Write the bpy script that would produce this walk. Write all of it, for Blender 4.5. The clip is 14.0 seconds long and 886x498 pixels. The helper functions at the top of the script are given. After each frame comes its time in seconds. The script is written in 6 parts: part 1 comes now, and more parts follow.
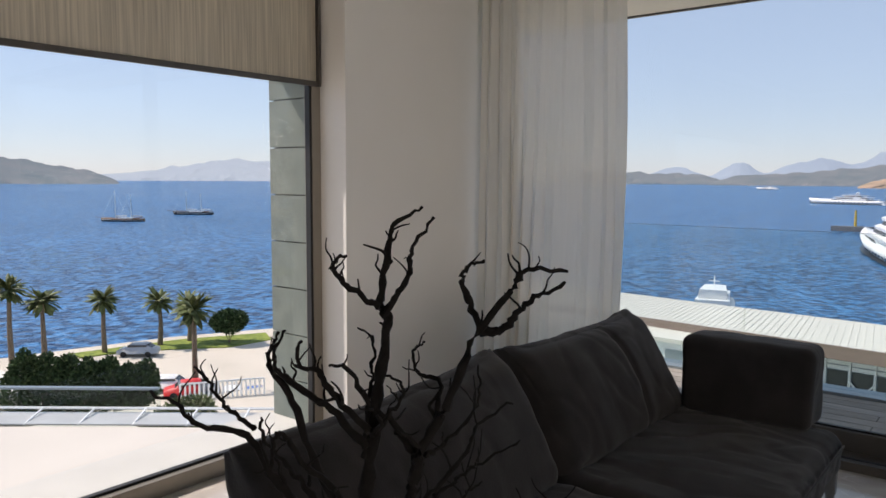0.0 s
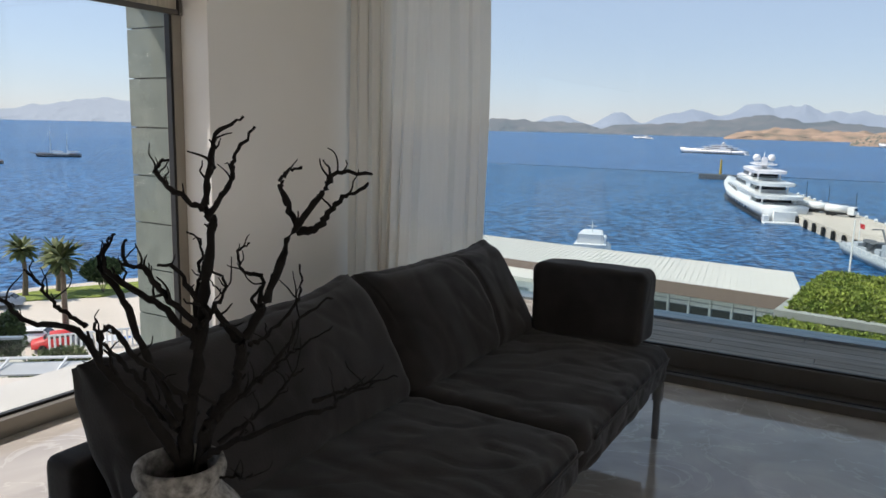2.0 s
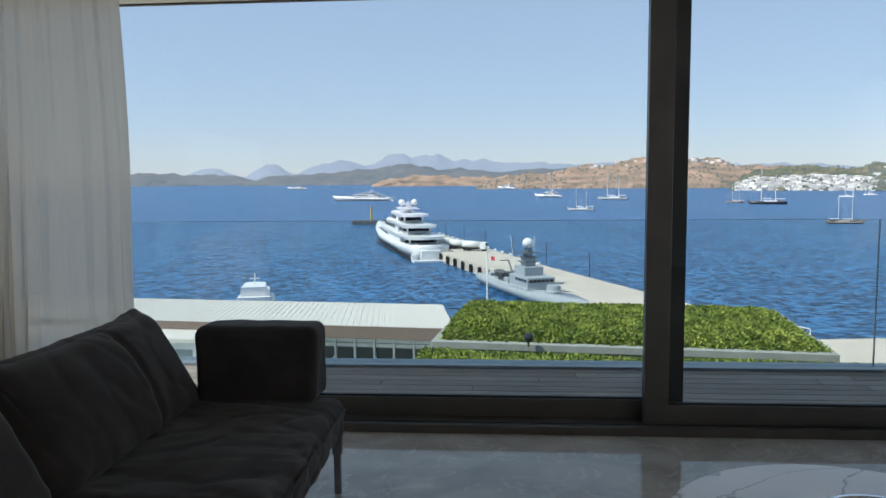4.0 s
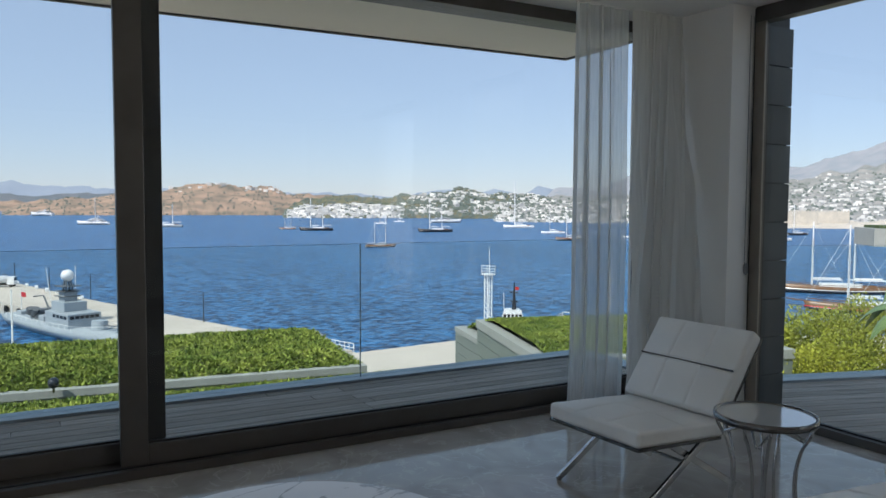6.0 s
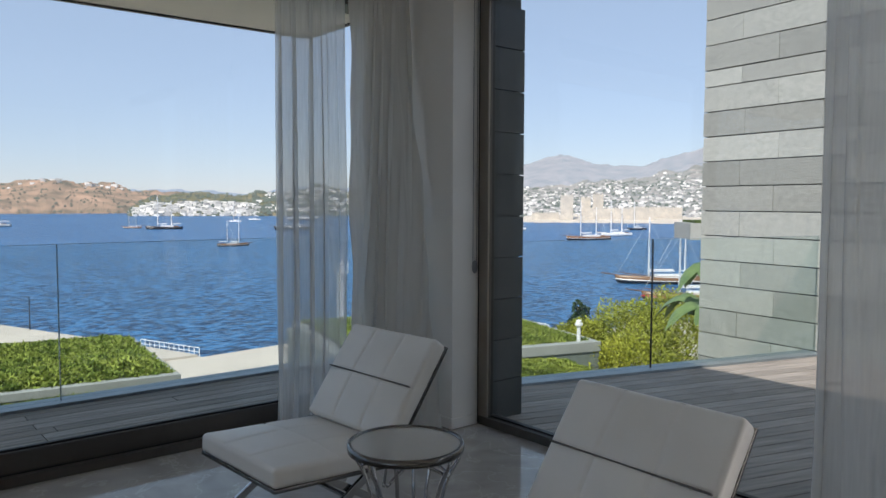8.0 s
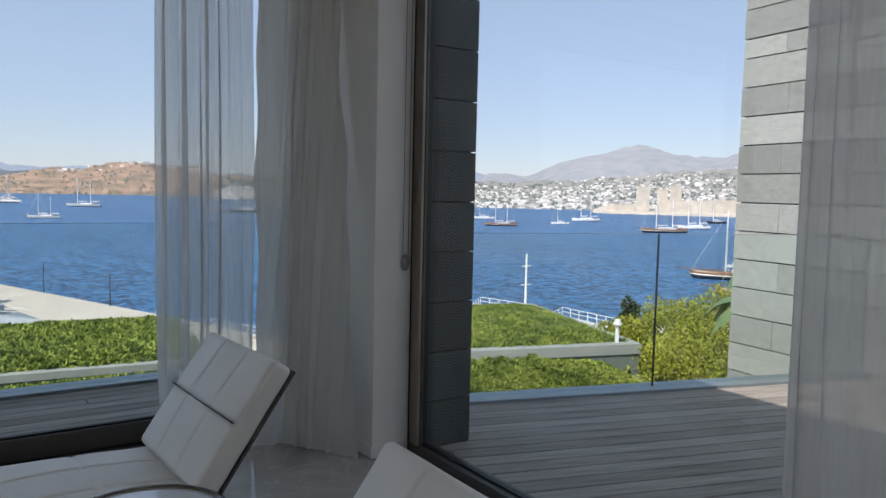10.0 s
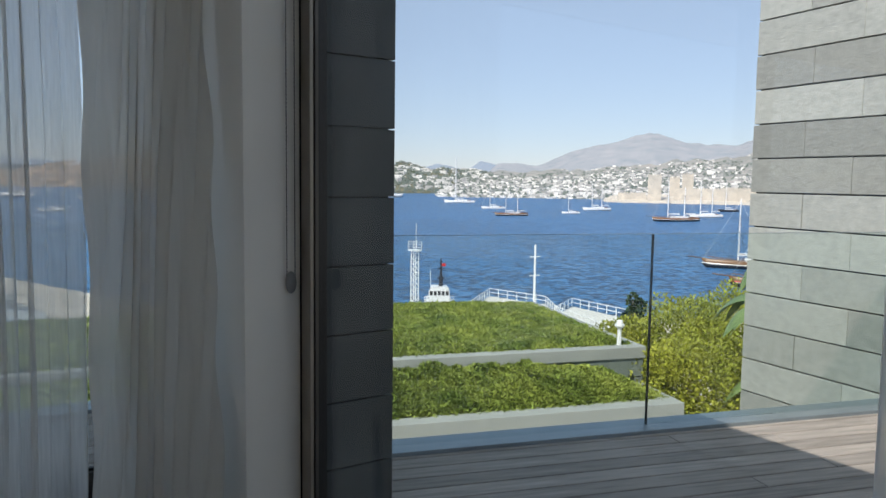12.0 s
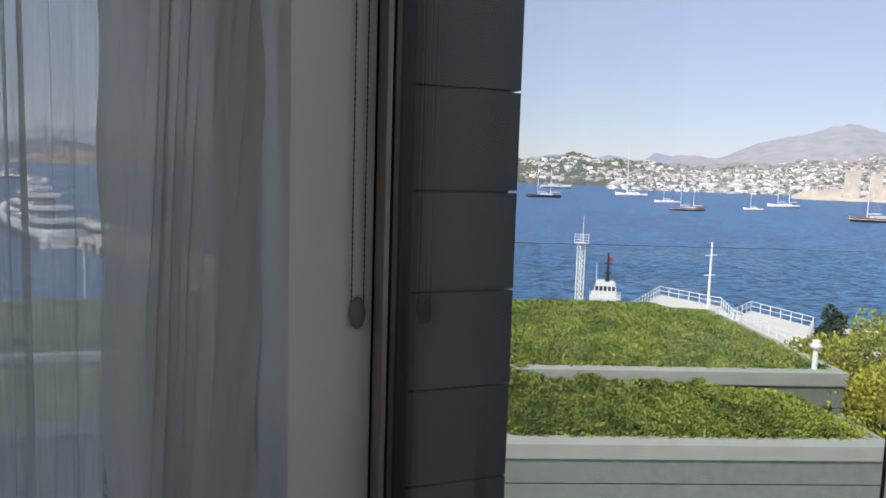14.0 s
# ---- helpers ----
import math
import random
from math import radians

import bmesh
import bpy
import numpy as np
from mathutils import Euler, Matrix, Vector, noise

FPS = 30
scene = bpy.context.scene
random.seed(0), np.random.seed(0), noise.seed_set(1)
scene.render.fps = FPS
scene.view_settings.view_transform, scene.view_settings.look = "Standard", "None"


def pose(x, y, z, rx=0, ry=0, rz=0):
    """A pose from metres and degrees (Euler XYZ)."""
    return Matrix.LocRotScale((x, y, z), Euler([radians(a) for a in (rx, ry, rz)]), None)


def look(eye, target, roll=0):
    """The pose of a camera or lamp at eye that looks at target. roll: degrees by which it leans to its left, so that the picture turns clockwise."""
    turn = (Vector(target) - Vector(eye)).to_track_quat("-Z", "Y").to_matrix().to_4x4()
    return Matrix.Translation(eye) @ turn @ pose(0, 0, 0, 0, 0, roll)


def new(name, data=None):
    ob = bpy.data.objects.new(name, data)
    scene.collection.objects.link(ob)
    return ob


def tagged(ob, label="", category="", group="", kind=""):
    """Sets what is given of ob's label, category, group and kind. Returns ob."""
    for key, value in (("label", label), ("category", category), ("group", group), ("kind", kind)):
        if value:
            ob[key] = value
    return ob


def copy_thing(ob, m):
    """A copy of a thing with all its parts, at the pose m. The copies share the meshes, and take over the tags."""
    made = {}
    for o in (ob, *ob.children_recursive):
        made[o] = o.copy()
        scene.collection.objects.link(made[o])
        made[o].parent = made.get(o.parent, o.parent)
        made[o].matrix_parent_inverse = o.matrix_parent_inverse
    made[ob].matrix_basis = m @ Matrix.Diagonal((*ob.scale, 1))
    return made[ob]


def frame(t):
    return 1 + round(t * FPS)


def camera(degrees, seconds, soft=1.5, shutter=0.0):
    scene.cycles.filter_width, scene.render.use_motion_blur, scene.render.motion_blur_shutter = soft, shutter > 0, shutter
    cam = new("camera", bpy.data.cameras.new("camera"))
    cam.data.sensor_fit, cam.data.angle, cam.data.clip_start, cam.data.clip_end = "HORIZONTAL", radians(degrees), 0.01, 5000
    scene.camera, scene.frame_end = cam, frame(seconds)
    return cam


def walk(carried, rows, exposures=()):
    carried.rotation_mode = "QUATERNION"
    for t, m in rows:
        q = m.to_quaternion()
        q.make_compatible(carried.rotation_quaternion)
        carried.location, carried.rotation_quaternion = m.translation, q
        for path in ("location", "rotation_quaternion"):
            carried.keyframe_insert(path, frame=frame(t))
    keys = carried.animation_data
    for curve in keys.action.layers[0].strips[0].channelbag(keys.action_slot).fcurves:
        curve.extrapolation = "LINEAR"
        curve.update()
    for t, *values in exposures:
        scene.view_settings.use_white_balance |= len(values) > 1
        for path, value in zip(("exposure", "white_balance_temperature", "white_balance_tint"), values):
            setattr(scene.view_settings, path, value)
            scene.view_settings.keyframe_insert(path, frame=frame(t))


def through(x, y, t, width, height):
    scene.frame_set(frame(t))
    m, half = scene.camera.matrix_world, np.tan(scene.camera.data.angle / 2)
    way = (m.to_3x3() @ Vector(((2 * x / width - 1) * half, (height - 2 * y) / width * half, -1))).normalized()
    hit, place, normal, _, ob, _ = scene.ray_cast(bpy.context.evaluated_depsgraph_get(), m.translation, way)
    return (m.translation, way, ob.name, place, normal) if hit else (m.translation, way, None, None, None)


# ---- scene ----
cam = camera(61.4, 14.0)
PATH = [
    (0, (0.134, 0.314, 1.578), (-1.103, 1.874, 1.389), 0.3),
    (0.5, (0.165, 0.323, 1.562), (-0.996, 1.938, 1.355), 0.1),
    (1, (0.238, 0.306, 1.552), (-0.834, 1.977, 1.308), 0.7),
    (1.5, (0.316, 0.272, 1.529), (-0.663, 1.991, 1.231), 1.5),
    (2, (0.313, 0.27, 1.526), (-0.664, 1.984, 1.198), 1.3),
    (4.5, (0.265, 0.409, 1.532), (0.451, 2.393, 1.359), -0.4),
    (5, (0.371, 0.374, 1.533), (0.854, 2.307, 1.353), 0.4),
    (5.5, (0.552, 0.386, 1.518), (1.302, 2.234, 1.362), 0.8),
    (6, (0.735, 0.398, 1.53), (1.706, 2.143, 1.414), 0.3),
    (6.5, (1.009, 0.424, 1.534), (2.187, 2.036, 1.422), -0.3),
    (7, (1.324, 0.347, 1.522), (2.554, 1.92, 1.402), -0.1),
    (7.5, (1.597, 0.313, 1.52), (2.867, 1.853, 1.399), 0.5),
    (8, (1.938, 0.362, 1.506), (3.217, 1.895, 1.384), 0.2),
    (8.5, (2.227, 0.393, 1.48), (3.509, 1.922, 1.354), 0.5),
    (11, (3.71, 0.847, 1.49), (4.748, 2.548, 1.321), 1.5),
    (11.5, (3.922, 1.054, 1.501), (4.994, 2.733, 1.321), 0.8),
    (12, (4.191, 1.279, 1.492), (5.29, 2.941, 1.31), 0.8),
    (12.5, (4.411, 1.494, 1.479), (5.572, 3.112, 1.294), 1.3),
    (13, (4.61, 1.717, 1.495), (5.768, 3.336, 1.3), 1.1),
    (13.5, (4.769, 1.921, 1.483), (5.766, 3.643, 1.286), 1.4),
    (14, (4.817, 2.107, 1.485), (5.52, 3.967, 1.267), 1.8),
]
EXPOSURE = [(0, 0.04, 6800, 18), (1, -0.06, 6650, 16), (1.5, -0.12, 6550, 14), (2, 0.0, 6650, 14), (4.5, -0.10, 6250, 10), (5.5, -0.12, 6250, 10), (6, -0.08, 6350, 12), (6.5, 0, 6500, 13),
            (8.5, -0.02, 6550, 15), (11, -0.02, 6600, 16), (12, -0.03, 6600, 13), (13, 0, 6850, 15), (14, -0.03, 6750, 20)]
walk(cam, [(t, look(eye, target, roll)) for t, eye, target, roll in PATH], EXPOSURE)

# ---- world, sun ----
SUN_DIR = Vector((0.74, 0.32, -0.95)).normalized()
world = bpy.data.worlds.new("world")
scene.world = world
world.use_nodes = True
wn = world.node_tree
sky = wn.nodes.new("ShaderNodeTexSky")
sky.sky_type = "NISHITA"
sky.sun_disc = False
sky.sun_elevation = math.asin(-SUN_DIR.z)
sky.sun_rotation = math.atan2(-SUN_DIR.x, -SUN_DIR.y)
sky.air_density, sky.dust_density, sky.ozone_density = 1.0, 0.15, 2.5
wn.nodes["Background"].inputs["Strength"].default_value = 0.12
balance = wn.nodes.new("ShaderNodeVectorMath")
balance.operation = "MULTIPLY_ADD"      # summer haze: paler and more even than clear air
balance.inputs[1].default_value = (0.47, 0.45, 0.50)
balance.inputs[2].default_value = (2.58, 3.40, 4.28)
wn.links.new(sky.outputs[0], balance.inputs[0])
wn.links.new(balance.outputs[0], wn.nodes["Background"].inputs["Color"])
sun = new("sun", bpy.data.lights.new("sun", "SUN"))
sun.data.energy, sun.data.angle, sun.data.color = 5.2, radians(0.5), (1.0, 0.95, 0.87)
sun.rotation_mode = "QUATERNION"
sun.rotation_quaternion = SUN_DIR.to_track_quat("-Z", "Y")

# added fill lamp at the side window behind the viewer, standing in for daylight
wl = new("window_light", bpy.data.lights.new("window_light", "AREA"))
wl.data.shape, wl.data.size, wl.data.size_y, wl.data.energy, wl.data.color = "RECTANGLE", 1.7, 2.6, 24, (1.0, 0.95, 0.88)
wl.data.spread = radians(85)
wl.matrix_basis = look((5.34, -0.65, 1.45), (-3.0, 3.0, 1.3))

# ---- materials ----
def mat(name, colour, rough=0.5, metal=0.0, spec=0.5, vary=0.0, scale=8.0, colour2=None, bump=0.0, bump_scale=60.0,
        detail=4.0, stretch=(1, 1, 1), island=0.0, objvary=0.0, coat=0.0, space="Object", dist=0.01, sheen=0.0):
    m = bpy.data.materials.new(name)
    m.use_nodes = True
    nt = m.node_tree
    p = nt.nodes["Principled BSDF"]
    p.inputs["Roughness"].default_value = rough
    p.inputs["Metallic"].default_value = metal
    p.inputs["Specular IOR Level"].default_value = spec
    p.inputs["Coat Weight"].default_value = coat
    p.inputs["Sheen Weight"].default_value = sheen
    p.inputs["Base Color"].default_value = (*colour, 1)
    tc = nt.nodes.new("ShaderNodeTexCoord")
    mp = nt.nodes.new("ShaderNodeMapping")
    mp.inputs["Scale"].default_value = stretch
    nt.links.new(tc.outputs[space], mp.inputs[0])
    out = None
    if vary > 0 or colour2:
        n = nt.nodes.new("ShaderNodeTexNoise")
        n.inputs["Scale"].default_value, n.inputs["Detail"].default_value = scale, detail
        nt.links.new(mp.outputs[0], n.inputs["Vector"])
        r = nt.nodes.new("ShaderNodeValToRGB")
        c2 = colour2 or tuple(c * (1 - vary) for c in colour)
        r.color_ramp.elements[0].position, r.color_ramp.elements[1].position = 0.3, 0.7
        r.color_ramp.elements[0].color, r.color_ramp.elements[1].color = (*c2, 1), (*colour, 1)
        nt.links.new(n.outputs["Fac"], r.inputs[0])
        out = r.outputs[0]
    if island > 0 or objvary > 0:
        src = nt.nodes.new("ShaderNodeNewGeometry").outputs["Random Per Island"] if island > 0 else nt.nodes.new("ShaderNodeObjectInfo").outputs["Random"]
        a = island or objvary
        mr = nt.nodes.new("ShaderNodeMapRange")
        mr.inputs["To Min"].default_value, mr.inputs["To Max"].default_value = 1 - a, 1 + a * 0.6
        nt.links.new(src, mr.inputs["Value"])
        mx = nt.nodes.new("ShaderNodeVectorMath")
        mx.operation = "SCALE"
        if out:
            nt.links.new(out, mx.inputs[0])
        else:
            mx.inputs[0].default_value = colour
        nt.links.new(mr.outputs[0], mx.inputs["Scale"])
        out = mx.outputs[0]
    if out:
        nt.links.new(out, p.inputs["Base Color"])
    if bump > 0:
        n2 = nt.nodes.new("ShaderNodeTexNoise")
        n2.inputs["Scale"].default_value, n2.inputs["Detail"].default_value = bump_scale, 5
        nt.links.new(mp.outputs[0], n2.inputs["Vector"])
        b = nt.nodes.new("ShaderNodeBump")
        b.inputs["Strength"].default_value, b.inputs["Distance"].default_value = bump, dist
        nt.links.new(n2.outputs["Fac"], b.inputs["Height"])
        nt.links.new(b.outputs[0], p.inputs["Normal"])
    return m


def veined(name, base, dark, vein, scale, rough, amount=0.5, tile=0.0):
    """Polished stone: soft clouds and thin veins."""
    m = bpy.data.materials.new(name)
    m.use_nodes = True
    nt = m.node_tree
    p = nt.nodes["Principled BSDF"]
    p.inputs["Roughness"].default_value = rough
    tc = nt.nodes.new("ShaderNodeTexCoord")
    n = nt.nodes.new("ShaderNodeTexNoise")
    n.inputs["Scale"].default_value, n.inputs["Detail"].default_value, n.inputs["Distortion"].default_value = scale, 7, 1.2
    nt.links.new(tc.outputs["Object"], n.inputs["Vector"])
    r = nt.nodes.new("ShaderNodeValToRGB")
    r.color_ramp.elements[0].position, r.color_ramp.elements[1].position = 0.3, 0.72
    r.color_ramp.elements[0].color, r.color_ramp.elements[1].color = (*dark, 1), (*base, 1)
    nt.links.new(n.outputs["Fac"], r.inputs[0])
    n2 = nt.nodes.new("ShaderNodeTexNoise")
    n2.inputs["Scale"].default_value, n2.inputs["Detail"].default_value, n2.inputs["Distortion"].default_value = scale * 0.8, 9, 2.2
    nt.links.new(tc.outputs["Object"], n2.inputs["Vector"])
    r2 = nt.nodes.new("ShaderNodeValToRGB")
    e = r2.color_ramp.elements
    e[0].position, e[1].position = 0.485, 0.515
    e[0].color, e[1].color = (0, 0, 0, 1), (0, 0, 0, 1)
    mid = e.new(0.5)
    mid.color = (amount, amount, amount, 1)
    nt.links.new(n2.outputs["Fac"], r2.inputs[0])
    mx = nt.nodes.new("ShaderNodeMix")
    mx.data_type = "RGBA"
    nt.links.new(r2.outputs[0], mx.inputs["Factor"])
    nt.links.new(r.outputs[0], mx.inputs["A"])
    mx.inputs["B"].default_value = (*vein, 1)
    nt.links.new(mx.outputs["Result"], p.inputs["Base Color"])
    return m


def glass_mat(name, tint=(1, 1, 1), gloss=0.02):
    m = bpy.data.materials.new(name)
    m.use_nodes = True
    nt = m.node_tree
    nt.nodes.remove(nt.nodes["Principled BSDF"])
    t = nt.nodes.new("ShaderNodeBsdfTransparent")
    t.inputs[0].default_value = (*tint, 1)
    g = nt.nodes.new("ShaderNodeBsdfGlossy")
    g.inputs["Roughness"].default_value = 0.0
    lw = nt.nodes.new("ShaderNodeLayerWeight")
    lw.inputs[0].default_value = 0.5
    pw = nt.nodes.new("ShaderNodeMath")
    pw.operation = "POWER"
    pw.inputs[1].default_value = 4.5
    nt.links.new(lw.outputs["Facing"], pw.inputs[0])
    f = nt.nodes.new("ShaderNodeMapRange")
    f.inputs["To Min"].default_value, f.inputs["To Max"].default_value = gloss, 0.6
    nt.links.new(pw.outputs[0], f.inputs["Value"])
    mx = nt.nodes.new("ShaderNodeMixShader")
    nt.links.new(f.outputs[0], mx.inputs[0])
    nt.links.new(t.outputs[0], mx.inputs[1])
    nt.links.new(g.outputs[0], mx.inputs[2])
    nt.links.new(mx.outputs[0], nt.nodes["Material Output"].inputs[0])
    return m


def cloth_mat(name, colour, through, glow=0.45, slub=0.0):
    """Thin sheer cloth: diffuse, translucent and partly open."""
    m = bpy.data.materials.new(name)
    m.use_nodes = True
    nt = m.node_tree
    nt.nodes.remove(nt.nodes["Principled BSDF"])
    d = nt.nodes.new("ShaderNodeBsdfDiffuse")
    tr = nt.nodes.new("ShaderNodeBsdfTranslucent")
    op = nt.nodes.new("ShaderNodeBsdfTransparent")
    d.inputs[0].default_value = tr.inputs[0].default_value = (*colour, 1)
    a, b = nt.nodes.new("ShaderNodeMixShader"), nt.nodes.new("ShaderNodeMixShader")
    a.inputs[0].default_value = glow
    nt.links.new(d.outputs[0], a.inputs[1])
    nt.links.new(tr.outputs[0], a.inputs[2])
    tc = nt.nodes.new("ShaderNodeTexCoord")
    mp = nt.nodes.new("ShaderNodeMapping")
    mp.inputs["Scale"].default_value = (26, 26, 1.4)
    n = nt.nodes.new("ShaderNodeTexNoise")
    n.inputs["Scale"].default_value, n.inputs["Detail"].default_value = 3.0, 6
    mr = nt.nodes.new("ShaderNodeMapRange")
    mr.inputs["From Min"].default_value, mr.inputs["From Max"].default_value = 0.3, 0.7
    mr.inputs["To Min"].default_value, mr.inputs["To Max"].default_value = through * 0.75, through * 1.25
    nt.links.new(tc.outputs["Object"], mp.inputs[0])
    nt.links.new(mp.outputs[0], n.inputs["Vector"])
    nt.links.new(n.outputs["Fac"], mr.inputs["Value"])
    nt.links.new(mr.outputs[0], b.inputs[0])
    nt.links.new(a.outputs[0], b.inputs[1])
    nt.links.new(op.outputs[0], b.inputs[2])
    nt.links.new(b.outputs[0], nt.nodes["Material Output"].inputs[0])
    if slub:
        w = nt.nodes.new("ShaderNodeMapping")
        w.inputs["Scale"].default_value = (90, 90, 2.2)
        sn = nt.nodes.new("ShaderNodeTexNoise")
        sn.inputs["Scale"].default_value, sn.inputs["Detail"].default_value = 1.0, 5
        sr = nt.nodes.new("ShaderNodeValToRGB")
        sr.color_ramp.elements[0].position, sr.color_ramp.elements[1].position = 0.32, 0.68
        sr.color_ramp.elements[0].color = (*[c * (1 - slub) for c in colour], 1)
        sr.color_ramp.elements[1].color = (*[min(0.9, c * (1 + slub)) for c in colour], 1)
        nt.links.new(tc.outputs["Object"], w.inputs[0])
        nt.links.new(w.outputs[0], sn.inputs["Vector"])
        nt.links.new(sn.outputs["Fac"], sr.inputs[0])
        nt.links.new(sr.outputs[0], d.inputs[0])
        nt.links.new(sr.outputs[0], tr.inputs[0])
    return m


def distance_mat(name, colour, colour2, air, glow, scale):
    """Far land beyond kilometres of air: emission in that air's colour paints the haze."""
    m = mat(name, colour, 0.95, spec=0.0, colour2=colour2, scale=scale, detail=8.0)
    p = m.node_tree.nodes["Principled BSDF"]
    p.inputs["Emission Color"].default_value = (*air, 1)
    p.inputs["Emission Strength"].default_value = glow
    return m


# colour of the emission that imitates haze
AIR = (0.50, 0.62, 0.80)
M = dict(
    wall=mat("white_paint", (0.80, 0.775, 0.73), 0.6, vary=0.04, scale=1.5, bump=0.08, bump_scale=220, dist=0.002),
    ceiling=mat("ceiling_paint", (0.82, 0.81, 0.78), 0.7, vary=0.03, scale=1.2, bump=0.05, bump_scale=200, dist=0.002),
    soffit=mat("soffit_render", (0.86, 0.82, 0.73), 0.8, vary=0.06, scale=2, bump=0.1, bump_scale=150, dist=0.003),
    floor=veined("polished_marble", (0.50, 0.465, 0.425), (0.33, 0.305, 0.28), (0.70, 0.66, 0.61), 2.2, 0.07, 0.35),
    marble=veined("white_marble", (0.80, 0.80, 0.80), (0.70, 0.71, 0.72), (0.22, 0.23, 0.24), 1.6, 0.08, 0.7),
    frame=mat("bronze_aluminium", (0.115, 0.105, 0.095), 0.42, 0.55, vary=0.15, scale=6, bump=0.05, bump_scale=300, dist=0.001),
    frame_dark=mat("dark_anodised_aluminium", (0.040, 0.038, 0.037), 0.4, 0.5, vary=0.12, scale=6),
    frame_light=mat("champagne_aluminium", (0.30, 0.27, 0.23), 0.4, 0.5, vary=0.1, scale=6),
    black=mat("black_gasket", (0.012, 0.012, 0.012), 0.55),
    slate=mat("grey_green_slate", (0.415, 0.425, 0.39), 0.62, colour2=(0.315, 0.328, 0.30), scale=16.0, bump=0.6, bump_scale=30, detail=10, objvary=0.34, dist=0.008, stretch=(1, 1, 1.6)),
    # near-black slate copy with the shade put into its colour
    slate_shaded=mat("dark_honed_slate", (0.050, 0.060, 0.064), 0.5, colour2=(0.032, 0.039, 0.042), scale=5, bump=0.3, bump_scale=40, detail=8, objvary=0.2, dist=0.003),
    deck=mat("weathered_deck", (0.37, 0.325, 0.285), 0.75, colour2=(0.20, 0.18, 0.16), scale=6, stretch=(0.35, 5, 5), bump=0.5, bump_scale=30, detail=8, objvary=0.25, dist=0.004),
    glass=glass_mat("window_glass", (0.975, 0.985, 0.98), 0.026),
    rail_glass=glass_mat("rail_glass", (0.925, 0.962, 0.952), 0.02),
    channel=mat("brushed_channel", (0.28, 0.33, 0.36), 0.4, 0.6, vary=0.1, scale=5),
    blind=cloth_mat("blind_fabric", (0.60, 0.545, 0.45), 0.04, 0.45, 0.20),
    curtain=cloth_mat("sheer_voile", (0.79, 0.785, 0.77), 0.29),
    curtain_cream=cloth_mat("cream_voile", (0.80, 0.765, 0.70), 0.07),
    curtain_mid=cloth_mat("side_voile", (0.72, 0.715, 0.70), 0.16, 0.35),
    curtain_thick=cloth_mat("bunched_voile", (0.74, 0.715, 0.67), 0.05, 0.34),
    sofa=mat("charcoal_suede", (0.026, 0.0235, 0.0225), 0.9, spec=0.15, colour2=(0.014, 0.013, 0.0125), scale=7, bump=0.4, bump_scale=150, dist=0.003, sheen=0.14),
    chrome=mat("chrome", (0.50, 0.50, 0.51), 0.09, 1.0),
    gunmetal=mat("dark_polished_steel", (0.17, 0.165, 0.16), 0.22, 1.0, vary=0.1, scale=20),
    steel=mat("brushed_steel", (0.42, 0.42, 0.43), 0.25, 1.0, vary=0.1, scale=20),
    leather=mat("white_leather", (0.86, 0.84, 0.80), 0.42, spec=0.45, vary=0.07, scale=4, bump=0.25, bump_scale=130, dist=0.002),
    seam=mat("seam_thread", (0.13, 0.12, 0.11), 0.7),
    mirror=mat("mirror_steel", (0.88, 0.88, 0.89), 0.02, 1.0),
    mirror_glass=mat("smoked_mirror", (0.70, 0.69, 0.67), 0.06, 0.45),
    bark=mat("dead_bark", (0.015, 0.013, 0.012), 0.95, spec=0.2, colour2=(0.008, 0.007, 0.006), scale=40, bump=0.8, bump_scale=90, dist=0.006),
    clay=mat("worn_clay", (0.36, 0.34, 0.31), 0.9, colour2=(0.075, 0.07, 0.064), scale=55, detail=6, bump=0.9, bump_scale=70, dist=0.005),
    plastic=mat("grey_plastic", (0.22, 0.22, 0.22), 0.4),
    chain=mat("dark_chain", (0.05, 0.05, 0.05), 0.5),
)


# ---- mesh helpers ----
def link(name, me, m, parent=None, label=""):
    if m:
        me.materials.append(m)
    ob = new(name, me)
    if parent:
        ob.parent = parent
    if label:
        tagged(ob, label)
    return ob


def part(name, bm, m, parent=None, label="", smooth=False):
    me = bpy.data.meshes.new(name)
    bm.to_mesh(me)
    bm.free()
    if smooth:
        me.polygons.foreach_set("use_smooth", [True] * len(me.polygons))
    return link(name, me, m, parent, label)


def thing(name, label, category, at=(0, 0, 0), rz=0.0, group="", kind=""):
    ob = new(name)
    ob.empty_display_size = 0.1
    ob.matrix_basis = pose(*at, 0, 0, rz)
    return tagged(ob, label, category, group, kind)


def structure(ob, label, category=""):
    return tagged(ob, label, category or ob.name.split("_")[0], "", "structure")


def box(x0, x1, y0, y1, z0, z1, bevel=0.0, bm=None, m=None, seg=2):
    b = bmesh.new()
    bmesh.ops.create_cube(b, size=1)
    for v in b.verts:
        v.co = Vector((x0 + (v.co.x + 0.5) * (x1 - x0), y0 + (v.co.y + 0.5) * (y1 - y0), z0 + (v.co.z + 0.5) * (z1 - z0)))
    if bevel:
        bmesh.ops.bevel(b, geom=b.edges[:], offset=bevel, segments=seg, profile=0.6, affect="EDGES")
    if m:
        bmesh.ops.transform(b, matrix=m, verts=b.verts[:])
    return merge(bm, b)


def merge(bm, b):
    if bm is None:
        return b
    me = bpy.data.meshes.new("tmp")
    b.to_mesh(me)
    b.free()
    bm.from_mesh(me)
    bpy.data.meshes.remove(me)
    return bm


